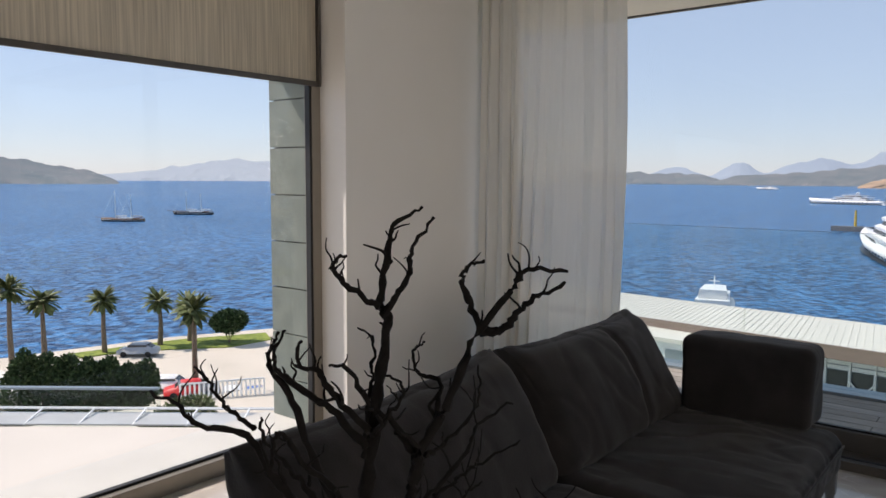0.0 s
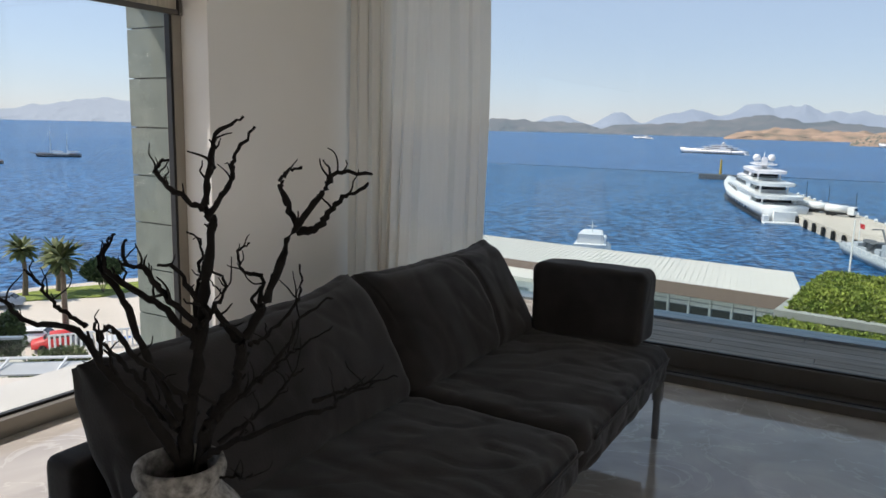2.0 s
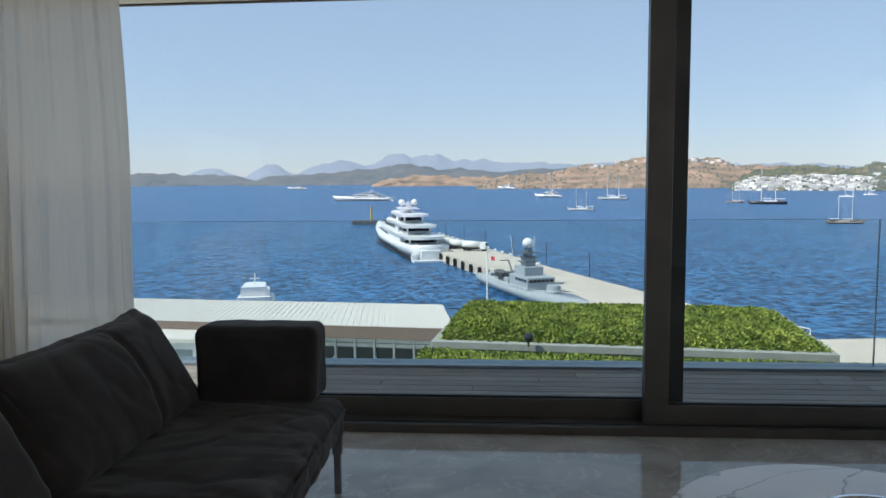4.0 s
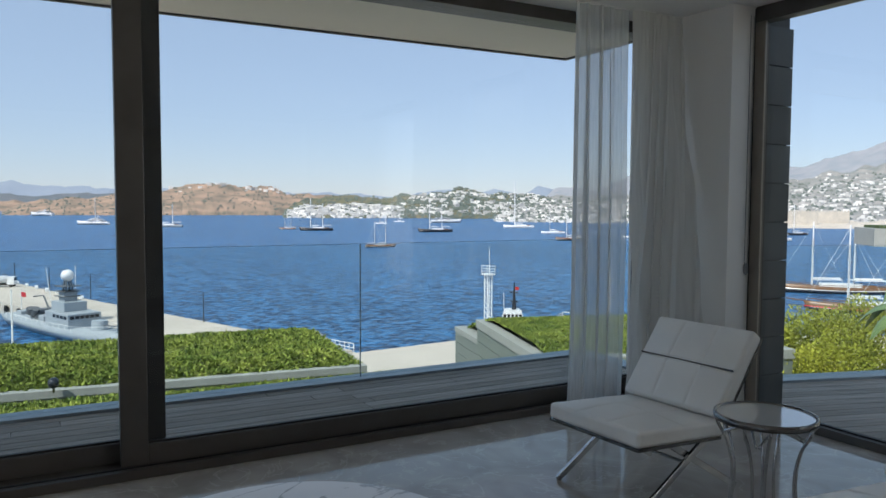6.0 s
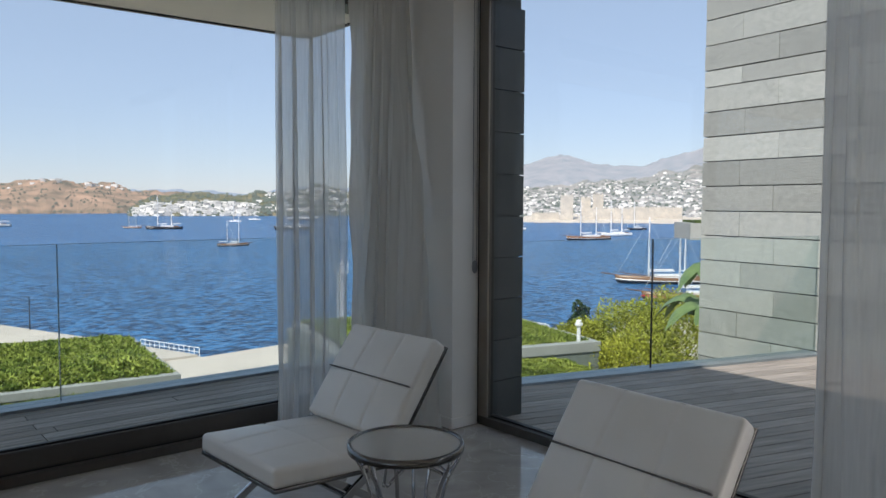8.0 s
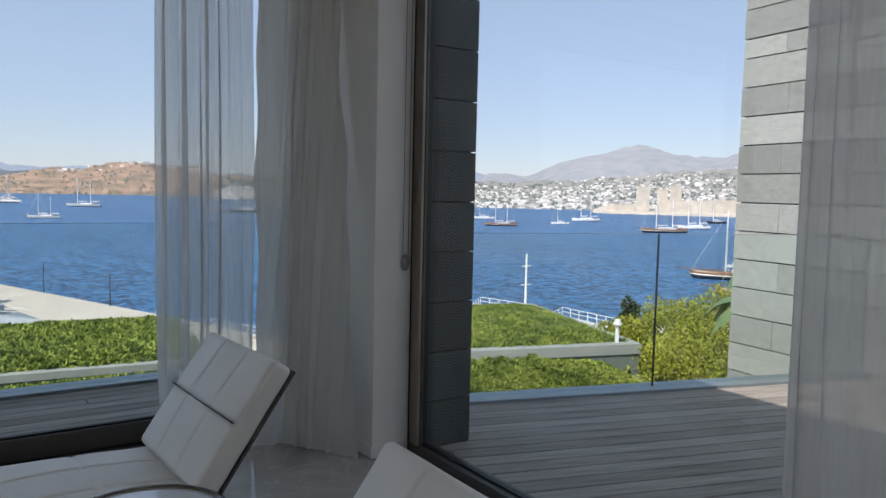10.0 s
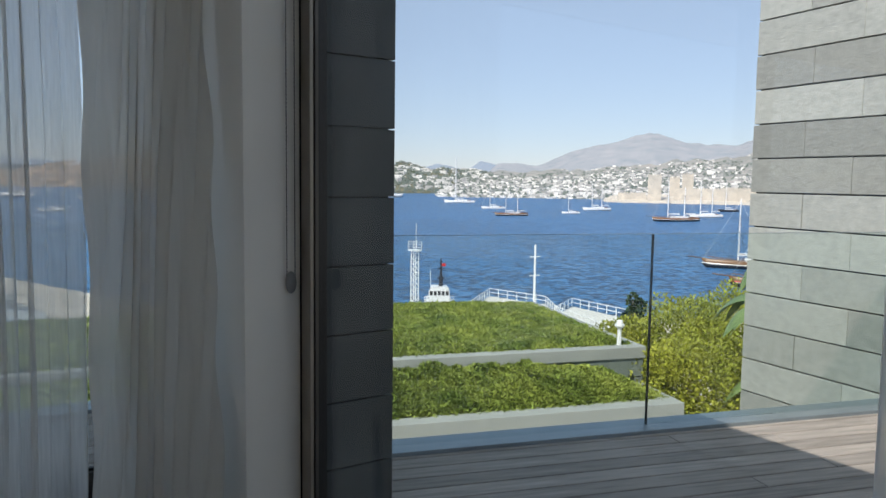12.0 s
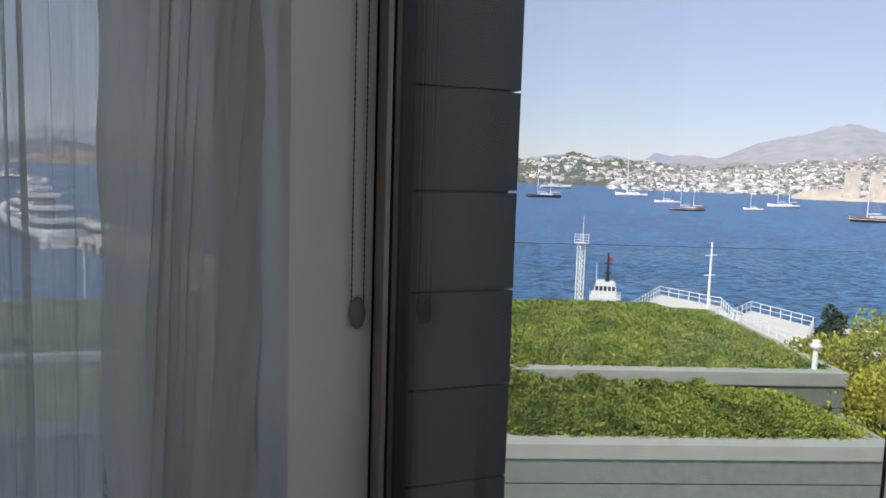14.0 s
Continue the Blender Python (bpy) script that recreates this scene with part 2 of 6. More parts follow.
def cyl(r0, r1, z0, z1, n=16, at=(0, 0), bm=None, m=None):
    b = bmesh.new()
    bmesh.ops.create_cone(b, cap_ends=True, segments=n, radius1=r0, radius2=r1, depth=z1 - z0)
    bmesh.ops.translate(b, verts=b.verts[:], vec=(at[0], at[1], (z0 + z1) / 2))
    if m:
        bmesh.ops.transform(b, matrix=m, verts=b.verts[:])
    return merge(bm, b)


def lathe(profile, n=32, bm=None):
    b = bmesh.new()
    rings = []
    for r, z in profile:
        rings.append([b.verts.new((r * math.cos(2 * math.pi * i / n), r * math.sin(2 * math.pi * i / n), z)) for i in range(n)])
    for a, c in zip(rings, rings[1:]):
        for i in range(n):
            b.faces.new((a[i], a[(i + 1) % n], c[(i + 1) % n], c[i]))
    return merge(bm, b)


def tube(points, radii, n=6, bm=None):
    """A round rod through the points, with one radius a point."""
    b = bmesh.new()
    rings = []
    pts = [Vector(p) for p in points]
    for i, p in enumerate(pts):
        d = (pts[min(i + 1, len(pts) - 1)] - pts[max(i - 1, 0)]).normalized()
        s = d.cross(Vector((0.31, 0.17, 0.93)))
        if s.length < 0.1:
            s = d.cross(Vector((1, 0, 0)))
        s.normalize()
        u = d.cross(s)
        r = radii[i] if hasattr(radii, "__len__") else radii
        rings.append([b.verts.new(p + r * (math.cos(2 * math.pi * k / n) * s + math.sin(2 * math.pi * k / n) * u)) for k in range(n)])
    for a, c in zip(rings, rings[1:]):
        for k in range(n):
            b.faces.new((a[k], a[(k + 1) % n], c[(k + 1) % n], c[k]))
    b.faces.new(rings[0][::-1])
    b.faces.new(rings[-1])
    return merge(bm, b)


def prism(poly, z0, z1, bm=None):
    """A flat polygon with thickness."""
    b = bmesh.new()
    lo = [b.verts.new((x, y, z0)) for x, y in poly]
    hi = [b.verts.new((x, y, z1)) for x, y in poly]
    b.faces.new(lo[::-1])
    b.faces.new(hi)
    for i in range(len(poly)):
        j = (i + 1) % len(poly)
        b.faces.new((lo[i], lo[j], hi[j], hi[i]))
    bmesh.ops.recalc_face_normals(b, faces=b.faces[:])
    return merge(bm, b)


def spline(points, steps=5):
    """A smooth line through guide points."""
    p = [Vector(q) for q in points]
    out = []
    for i in range(len(p) - 1):
        a, b, c, d = p[max(i - 1, 0)], p[i], p[i + 1], p[min(i + 2, len(p) - 1)]
        for k in range(steps):
            t = k / steps
            out.append(0.5 * ((2 * b) + (c - a) * t + (2 * a - 5 * b + 4 * c - d) * t * t + (3 * b - a - 3 * c + d) * t ** 3))
    out.append(p[-1])
    return out


# ---- the room ----
H = 2.97          # ceiling
XL, XR = -2.99, 5.13   # inner faces of the side walls
YF = 4.78         # inner edge of the front frame
YB = -3.6         # back wall

structure(part("floor", box(-3.28, 5.47, YB, YF + 0.2, -0.25, -0.004), M["floor"]), "grey-beige polished marble floor with pale veins", "floor")
structure(part("ceiling", prism([(-3.6, YB - 0.2), (5.5, YB - 0.2), (5.5, 5.1), (-3.6, 5.1)], H, H + 0.3), M["ceiling"]), "smooth white painted ceiling", "ceiling")
structure(part("wall_back", box(-3.6, 5.8, YB - 0.2, YB, -0.25, H), M["wall"]), "plain white painted wall", "wall")
# right: column between the front and the side window, wall behind the camera
structure(part("wall_column_right", box(XR, 5.36, 4.09, 5.1, -0.02, H, 0.004), M["wall"]), "white painted column beside the side window", "wall")
structure(part("wall_right_rear", box(XR, 5.8, YB, -1.6, -0.02, H), M["wall"]), "plain white painted wall", "wall")
structure(part("wall_column_left", box(-3.24, XL, 3.35, 5.1, -0.02, H, 0.004), M["wall"]), "white painted column behind the sofa", "wall")
structure(part("wall_left_rear", box(-3.65, XL, YB, -2.8, -0.02, H), M["wall"]), "plain white painted wall", "wall")
bb = box(XR - 0.012, XR, 4.078, 4.75, 0, 0.07, 0.002)
box(XR, 5.34, 4.078, 4.09, 0, 0.07, 0.002, bb)
structure(part("baseboard_right", bb, M["wall"]), "low white baseboard round the column", "baseboard")
bb = box(XL, XL + 0.012, 3.338, 4.75, 0, 0.07, 0.002)
box(-3.2, XL, 3.338, 3.35, 0, 0.07, 0.002, bb)
structure(part("baseboard_left", bb, M["wall"]), "low white baseboard round the column", "baseboard")


def pane(name, x0, x1, y0, y1, z0, z1, parent, m=None):
    ob = part(name, box(x0, x1, y0, y1, z0, z1), m or M["glass"], parent)
    ob.visible_shadow = False
    return ob


# front sliding window
w = structure(thing("window_front", "", ""), "wide sliding window with dark bronze aluminium frames", "window")
fr = box(XL, XR, YF, 4.98, -0.004, 0.05, 0.004)
part("floor_track", fr, M["frame"], w)
part("track_groove", box(XL, XR, YF + 0.045, YF + 0.06, 0.046, 0.056), M["black"], w)
part("head_track", box(XL, XR, 4.83, 5.06, 2.88, H, 0.003), M["frame"], w)
sash = part("sash_right", box(1.16, 1.305, 4.85, 4.92, 0.05, 2.88, 0.004), M["frame"], w, "front sliding sash, dark bronze")
part("bottom_rail", box(1.305, XR - 0.02, 4.852, 4.92, 0.05, 0.165, 0.004), M["frame"], sash)
part("right_stile", box(XR - 0.14, XR, 4.851, 4.92, 0.05, 2.88, 0.004), M["frame"], sash)
part("gasket", box(1.305, XR - 0.14, 4.875, 4.9, 0.165, 0.177), M["black"], sash)
pane("pane", 1.30, XR - 0.1, 4.883, 4.893, 0.15, 2.9, sash)
sash = part("sash_left", box(1.28, 1.415, 4.955, 5.02, 0.05, 2.88, 0.003), M["black"], w, "rear sliding sash with a black edge")
part("bottom_rail", box(XL, 1.28, 4.955, 5.02, 0.05, 0.165, 0.004), M["frame"], sash)
part("gasket", box(XL + 0.1, 1.28, 4.976, 5.0, 0.165, 0.177), M["black"], sash)
part("left_stile", box(XL, XL + 0.1, 4.954, 5.02, 0.05, 2.88, 0.004), M["frame"], sash)
pane("pane", XL + 0.05, 1.30, 4.983, 4.993, 0.15, 2.9, sash)

# left window
w = structure(thing("window_left", "", ""), "tall fixed side window in a pale aluminium frame", "window")
part("bottom_frame", box(-3.28, -3.17, -2.8, 3.35, -0.004, 0.085, 0.004), M["frame_light"], w)
part("gasket", box(-3.245, -3.215, -2.8, 3.3, 0.085, 0.098), M["black"], w)
part("side_frame", box(-3.27, -3.2, 3.285, 3.35, 0.08, 2.86, 0.004), M["frame_light"], w)
part("gasket", box(-3.245, -3.205, 3.268, 3.285, 0.09, 2.86), M["black"], w)
part("head_frame", box(-3.28, -3.17, -2.8, 3.35, 2.86, H, 0.004), M["frame_light"], w)
pane("pane", -3.235, -3.225, -2.8, 3.29, 0.08, 2.88, w)
part("outer_sill", box(-3.72, -3.28, -2.8, 3.33, -0.06, 0.06, 0.006), mat("sill_stone", (0.55, 0.54, 0.52), 0.6, vary=0.1, scale=4), w, "pale stone sill outside")

# roller blind of the left window
b = thing("roller_blind", "half-lowered beige woven roller blind over the side window", "blind")
part("fabric", box(-3.195, -3.192, -2.7, 3.31, 2.13, 2.9), M["blind"], b)
part("hem_bar", box(-3.203, -3.183, -2.7, 3.318, 2.105, 2.135, 0.005), M["frame"], b, "dark bronze hem bar")
part("side_channel", box(-3.205, -3.175, 3.318, 3.338, 2.105, 2.96, 0.003), M["frame"], b)
part("cassette", box(-3.2, -3.06, -2.75, 3.335, 2.84, 2.969, 0.006), M["soffit"], b)

# right window
w = structure(thing("window_right", "", ""), "tall side window in a dark bronze aluminium frame", "window")
part("bottom_frame", box(5.36, 5.47, -1.6, 4.085, -0.004, 0.055, 0.004), M["frame"], w)
part("gasket", box(5.4, 5.43, -1.6, 4.0, 0.055, 0.066), M["black"], w)
part("side_frame", box(5.364, 5.380, 4.0, 4.088, 0.05, 2.86, 0.003), M["frame_light"], w)
part("gasket", box(5.380, 5.388, 4.03, 4.088, 0.05, 2.86), M["black"], w)
part("side_frame", box(5.388, 5.404, 4.005, 4.088, 0.05, 2.86, 0.003), M["frame"], w)
part("side_bead", box(5.41, 5.452, 4.03, 4.088, 0.05, 2.86, 0.004), M["frame_dark"], w)
part("gasket", box(5.404, 5.411, 4.03, 4.088, 0.05, 2.86), M["black"], w)
part("head_frame", box(5.36, 5.47, -1.6, 4.085, 2.86, H, 0.004), M["frame"], w)
pane("pane", 5.412, 5.422, -1.6, 4.05, 0.05, 2.88, w)

# chain of the blind in the right window, and the cord on the column
def blind_chain(name, x, y, z0, gap, along, bead, label):
    t = thing(name, label, "blind chain", (x, y, z0))
    c = bmesh.new()
    n = 110
    for s in (-gap / 2, gap / 2):
        d = (s, 0) if along == "x" else (0, s)
        tube([(d[0], d[1], 0.03), (d[0], d[1], 2.9 - z0)], 0.0016, 5, c)
        if bead:
            for i in range(n):
                bmesh.ops.create_icosphere(c, subdivisions=1, radius=0.0034, matrix=Matrix.Translation((d[0], d[1], 0.03 + i * (2.85 - z0) / n)))
    part("chain" if bead else "string", c, M["chain"], t)
    q = bmesh.new()
    bmesh.ops.create_uvsphere(q, u_segments=16, v_segments=10, radius=1)
    bmesh.ops.scale(q, verts=q.verts[:], vec=(0.024 if along == "x" else 0.013, 0.013 if along == "x" else 0.024, 0.045))
    part("weight", q, M["plastic"], t, "grey plastic pulley at the lower end", True)


blind_chain("blind_chain", 5.315, 4.075, 1.08, 0.034, "x", True, "beaded blind chain hanging beside the dark window frame")
blind_chain("blind_pull", 5.10, 4.69, 0.87, 0.02, "y", False, "thin dark cord hanging on the white column")


# ---- curtains ----
def curtain(name, along, x, y, span, height, folds, depth, m, label, seed, spread=0.0, swing=0.0, loops=0.5, toe=(0, 0)):
    """A hanging cloth in uneven folds. spread widens it downwards, swing slants the folds, loops lets folds overlap."""
    off = Vector((seed * 5.1, seed * 2.7, seed * 9.3))
    b = bmesh.new()
    nu, nv = folds * 22, 40
    grid = []
    for j in range(nv + 1):
        v = j / nv
        d = 1 - v
        row = []
        for i in range(nu + 1):
            u = i / nu
            warp = 0.16 * noise.noise(Vector((u * 2.6, d * 0.5, 0)) + off) + 0.05 * noise.noise(Vector((u * 7.0, d * 0.9, 3)) + off)
            ph = 2 * math.pi * folds * (u + warp) + swing * d * 4.0
            big = 0.35 + 0.65 * abs(noise.noise(Vector((u * 4.0, d * 0.7, 6)) + off)) * 2.0
            amp = depth * big * (0.55 + 0.6 * d)
            o = amp * (math.sin(ph) + 0.45 * noise.noise(Vector((u * folds * 2.7, d * 1.2, 9)) + off)) + 0.13 * depth * noise.noise(Vector((u * folds * 6.0, d * 2.0, 1)) + off)
            belly = math.sin(math.pi * min(1.0, d * 0.82)) ** 1.5
            a = span * u + loops * amp * math.sin(2 * ph + 0.7) + spread * belly * (u - 0.10) + 0.015 * noise.noise(Vector((u * 3, d * 2.2, 12)) + off) * d
            z = 0.008 + v * (height - 0.012)
            pull = d ** 1.15 * max(0.0, (u - 0.25) / 0.75) ** 1.2
            a, o = a + toe[0] * pull, o * (1 - 0.5 * pull) + toe[1] * pull
            row.append(b.verts.new((a, o, z) if along == "x" else (o, a, z)))
        grid.append(row)
    for j in range(nv):
        for i in range(nu):
            b.faces.new((grid[j][i], grid[j][i + 1], grid[j + 1][i + 1], grid[j + 1][i]))
    t = thing(name, label, "curtain", (x, y, 0))
    part("sheet", b, m, t, "", True)
    hem = box(0, span, -0.012, 0.012, height - 0.006, height + 0.0) if along == "x" else box(-0.012, 0.012, 0, span, height - 0.006, height)
    part("curtain_rail", hem, M["ceiling"], t)
    return t


curtain("curtain", "x", 4.12, 4.60, 0.50, H, 4, 0.055, M["curtain"], "gathered panel of sheer white curtain", 3, 0.05, 0.5, 0.55)
curtain("curtain", "x", 4.64, 4.56, 0.475, H, 5, 0.038, M["curtain_thick"], "white voile curtain bunched against the column", 7, 0.0, 3.0, 0.5, (-0.06, -0.46))
curtain("curtain", "y", 5.285, 0.35, 1.47, H, 8, 0.05, M["curtain_mid"], "white curtain drawn back along the side window", 11, 0.0, 0.3, 0.4)
curtain("curtain", "x", -2.93, 4.60, 1.06, H, 9, 0.045, M["curtain_cream"], "cream voile curtain gathered behind the sofa", 5, 0.04, 0.2, 0.4)


# ---- sofa ----
def cushion(half, rnd=0.06, puff=0.03, wrinkle=0.006, seed=0, cuts=16, grooves=None, m=None, wscale=3.0, creases=0.0, ear=0.0):
    """A soft block: rounded edges, bulging faces, wrinkles; grooves(x, y) gives the depth of seams in its top; ear draws out the corners of its upper edge."""
    b = bmesh.new()
    bmesh.ops.create_cube(b, size=2)
    bmesh.ops.subdivide_edges(b, edges=b.edges[:], cuts=cuts, use_grid_fill=True)
    hx, hy, hz = half
    off = Vector((seed * 7.3, seed * 3.1, seed * 1.7))
    for v in b.verts:
        p = v.co.copy()
        q = Vector((p.x * hx, p.y * hy, p.z * hz))
        c = Vector((max(-hx + rnd, min(hx - rnd, q.x)), max(-hy + rnd, min(hy - rnd, q.y)), max(-hz + rnd, min(hz - rnd, q.z))))
        d = q - c
        nrm = d.normalized() if d.length > 1e-6 else Vector((0, 0, math.copysign(1, p.z)))
        q = c + nrm * min(rnd, d.length) if d.length > 0 else q
        bulge = (1 - p.x * p.x) * (1 - p.y * p.y)
        if abs(p.z) > 0.99:
            q.z += math.copysign(puff * bulge, p.z)
            if grooves and p.z > 0:
                q.z -= grooves(p.x, p.y)
        w1 = noise.noise(Vector((q.x * wscale, q.y * wscale * 1.7, q.z * wscale)) + off) + 0.5 * noise.noise(q * wscale * 3.3 + off)
        crease = abs(noise.noise(Vector((q.x * wscale * 0.8 + q.y * 2.2, q.y * wscale * 1.9 - q.x * 2.0, q.z * wscale * 2.0)) + off))
        w1 -= creases * max(0.0, 1 - crease * 9)
        v.co = q + nrm * wrinkle * w1
        if ear:
            k = (max(0.0, -p.x) * abs(p.y)) ** 5
            v.co.z *= 1 - 0.55 * k
            v.co.x -= ear * k
            v.co.y += math.copysign(0.5 * ear * k, p.y)
            v.co.z *= 1 - 0.22 * max(0.0, -p.x) ** 3
    if m:
        bmesh.ops.transform(b, matrix=m, verts=b.verts[:])
    return b


sofa = thing("sofa", "charcoal suede two-seat sofa on thin steel legs", "sofa", (-1.0, 2.66, 0))
part("base_frame", box(-0.52, 0.46, -1.22, 1.22, 0.235, 0.30, 0.02), M["sofa"], sofa)
part("back_frame", box(-0.6, -0.46, -1.25, 1.25, 0.22, 0.60, 0.035, seg=3), M["sofa"], sofa, "low padded back frame", True)
for y in (-0.61, 0.635):
    part("seat_cushion", cushion((0.52, 0.63, 0.10), 0.07, 0.032, 0.012, 3 + y, 64, m=Matrix.Translation((0.02, y, 0.375)), wscale=3.6, creases=0.65), M["sofa"], sofa, "", True)
for y, hw, sd in ((-0.61, 0.60, 1), (0.60, 0.575, 2)):
    m = pose(-0.345, y, 0.635 if sd == 1 else 0.655, 0, 62, 0) @ Matrix.Rotation(radians(2.5 if sd == 1 else 0), 4, "Z")
    seamf = (lambda px, py: 0.022 * math.exp(-((py - 0.18) / 0.025) ** 2)) if sd == 2 else None
    part("back_cushion", cushion((0.27, hw, 0.125), 0.085, 0.05, 0.010, sd, 60, seamf, m, 3.2, 0.5, 0.05), M["sofa"], sofa, "", True)
part("arm_cushion", cushion((0.29, 0.125, 0.185), 0.05, 0.0, 0.008, 6, 28, creases=0.3, m=Matrix.Translation((0.15, 1.19, 0.665))), M["sofa"], sofa, "upright padded arm cushion", True)
for y0, y1 in ((-1.22, 0.0), (0.03, 1.25)):
    part("seat_seam", tube(spline([(0.548, y0 + 0.05, 0.43), (0.552, (y0 + y1) / 2, 0.44), (0.548, y1 - 0.05, 0.43)], 8), 0.005, 6), M["sofa"], sofa, "", True)
for x in (-0.5, 0.5):
    for y in (-1.2, 1.22):
        lb = box(x - 0.017, x + 0.017, y - 0.012, y + 0.012, 0, 0.27, 0.003)
        box(x - 0.024, x + 0.024, y - 0.02, y + 0.02, 0.2, 0.40, 0.004, lb)
        part("leg", lb, M["steel"], sofa)

# ---- vase with dead branches ----
VX, VY, VZ = -0.726, 1.126, 0.870
vase = thing("floor_vase", "tall worn clay floor jar with a thick rim", "vase", (VX + 0.024, VY - 0.001, 0))
prof = [(0.0, 0.0), (0.11, 0.0), (0.13, 0.05), (0.160, 0.3), (0.165, 0.55), (0.14, 0.74), (0.092, 0.82), (0.066, 0.85), (0.062, 0.862),
        (0.070, 0.872), (0.074, 0.887), (0.071, 0.901), (0.063, 0.905), (0.057, 0.897), (0.054, 0.86), (0.085, 0.78), (0.13, 0.6), (0.0, 0.55)]
jar = lathe([(r * 1.09, z * 1.026) for r, z in prof], 48)
for v in jar.verts:
    n = noise.noise(v.co * 9) * 0.006
    v.co.x *= 1 + n * 5
    v.co.y *= 1 + n * 5
part("jar", jar, M["clay"], vase, "", True)

U, W = Vector((0.869, 0.495, 0)), Vector((-0.495, 0.869, 0))
MM = 0.00108


def guide(px, py, depth=0.0):
    return U * ((px - 305) * MM) + W * depth + Vector((0, 0, (840 - py) * MM))


branch = thing("dead_branch", "bare dark twisted branches standing in the clay jar", "branch", (VX, VY, VZ))
rb = random.Random(4)


def knobbly(points, r0, r1):
    """A crooked stem and the crooked twigs that leave it: (stem mesh, list of twig meshes)."""
    pts = spline(points, 6)
    n = len(pts)
    jit = [p + Vector((rb.gauss(0, 1), rb.gauss(0, 1), rb.gauss(0, 1))) * 0.0017 for p in pts]
    jit[0] = pts[0]
    rad = [0.80 * (r0 + (r1 - r0) * (i / (n - 1)) ** 0.8) * rb.uniform(0.80, 1.25) for i in range(n)]
    bm = bmesh.new()
    tube(jit, rad, 7, bm)
    twigs = []
    for i in range(5, n - 5):
        if rb.random() < 0.27:
            d = (jit[i + 1] - jit[i]).normalized()
            a = Vector((rb.uniform(-1, 1), rb.uniform(-1, 1), rb.uniform(0.0, 1.0)))
            a = (a - d * a.dot(d)).normalized()
            ln = rb.uniform(0.02, 0.075 if jit[i].z < 0.38 else 0.05)
            p = [jit[i]]
            way = (d * 0.5 + a).normalized()
            for k in range(4):
                way = (way + Vector((rb.gauss(0, 0.4), rb.gauss(0, 0.4), rb.gauss(0.22, 0.3)))).normalized()
                p.append(p[-1] + way * ln / 4)
            q = spline(p, 3)
            twigs.append(tube(q, [max(0.0018, rad[i] * 0.5) * (1 - 0.6 * k / len(q)) for k in range(len(q))], 5))
    return bm, twigs


def stem(name, pts, r0, r1, dep):
    bm, twigs = knobbly([guide(x, y, dep * k / len(pts)) for k, (x, y) in enumerate(pts)], r0, r1)
    ob = part(name, bm, M["bark"], branch, "", True)
    for tw in twigs:
        part("twig", tw, M["bark"], ob, "", True)


# two main stems with their forked tops
stem("main_stem", [(320, 858), (328, 754), (352, 631), (363, 508), (378, 400), (367, 362), (378, 292), (386, 254), (428, 227)], 0.019, 0.003, 0.04)
stem("main_stem", [(346, 856), (371, 723), (417, 662), (432, 585), (471, 508), (517, 400), (563, 338), (586, 308), (642, 308)], 0.019, 0.003, -0.05)
stem("fork", [(376, 385), (399, 350), (412, 318), (414, 285), (445, 243)], 0.008, 0.003, 0.06)
stem("fork", [(370, 372), (345, 352), (312, 325), (308, 308), (332, 292)], 0.007, 0.003, -0.05)
stem("fork", [(517, 398), (500, 360), (489, 330), (498, 312), (521, 303)], 0.008, 0.003, 0.04)
stem("fork", [(517, 404), (552, 396), (575, 365), (600, 340), (638, 322)], 0.009, 0.003, -0.08)
# stems leaning over the back of the sofa
stem("side_stem", [(322, 800), (262, 690), (217, 631), (182, 562), (113, 546), (85, 512), (52, 492)], 0.013, 0.003, -0.1)
stem("side_stem", [(175, 566), (150, 552), (117, 531), (95, 500), (71, 481)], 0.006, 0.003, 0.03)
stem("side_stem", [(326, 720), (263, 615), (225, 531), (182, 477), (180, 452), (186, 431)], 0.011, 0.003, 0.10)
stem("side_stem", [(350, 585), (294, 531), (248, 508), (205, 480), (196, 455), (212, 421)], 0.010, 0.003, 0.05)
stem("side_stem", [(356, 560), (309, 508), (286, 462), (262, 452), (271, 412)], 0.009, 0.003, -0.08)
stem("side_stem", [(315, 735), (248, 662), (209, 638), (163, 608), (148, 577)], 0.009, 0.003, 0.12)
stem("side_stem", [(336, 690), (300, 640), (262, 600), (245, 560), (232, 552), (230, 590), (222, 548)], 0.008, 0.003, -0.12)
stem("side_stem", [(330, 745), (290, 735), (255, 715), (232, 690), (226, 660)], 0.008, 0.003, 0.14)
stem("side_stem", [(425, 592), (390, 546), (355, 523), (320, 470), (290, 465)], 0.010, 0.003, 0.02)
stem("side_stem", [(345, 600), (352, 500), (350, 470), (344, 430), (320, 420)], 0.006, 0.002, 0.10)
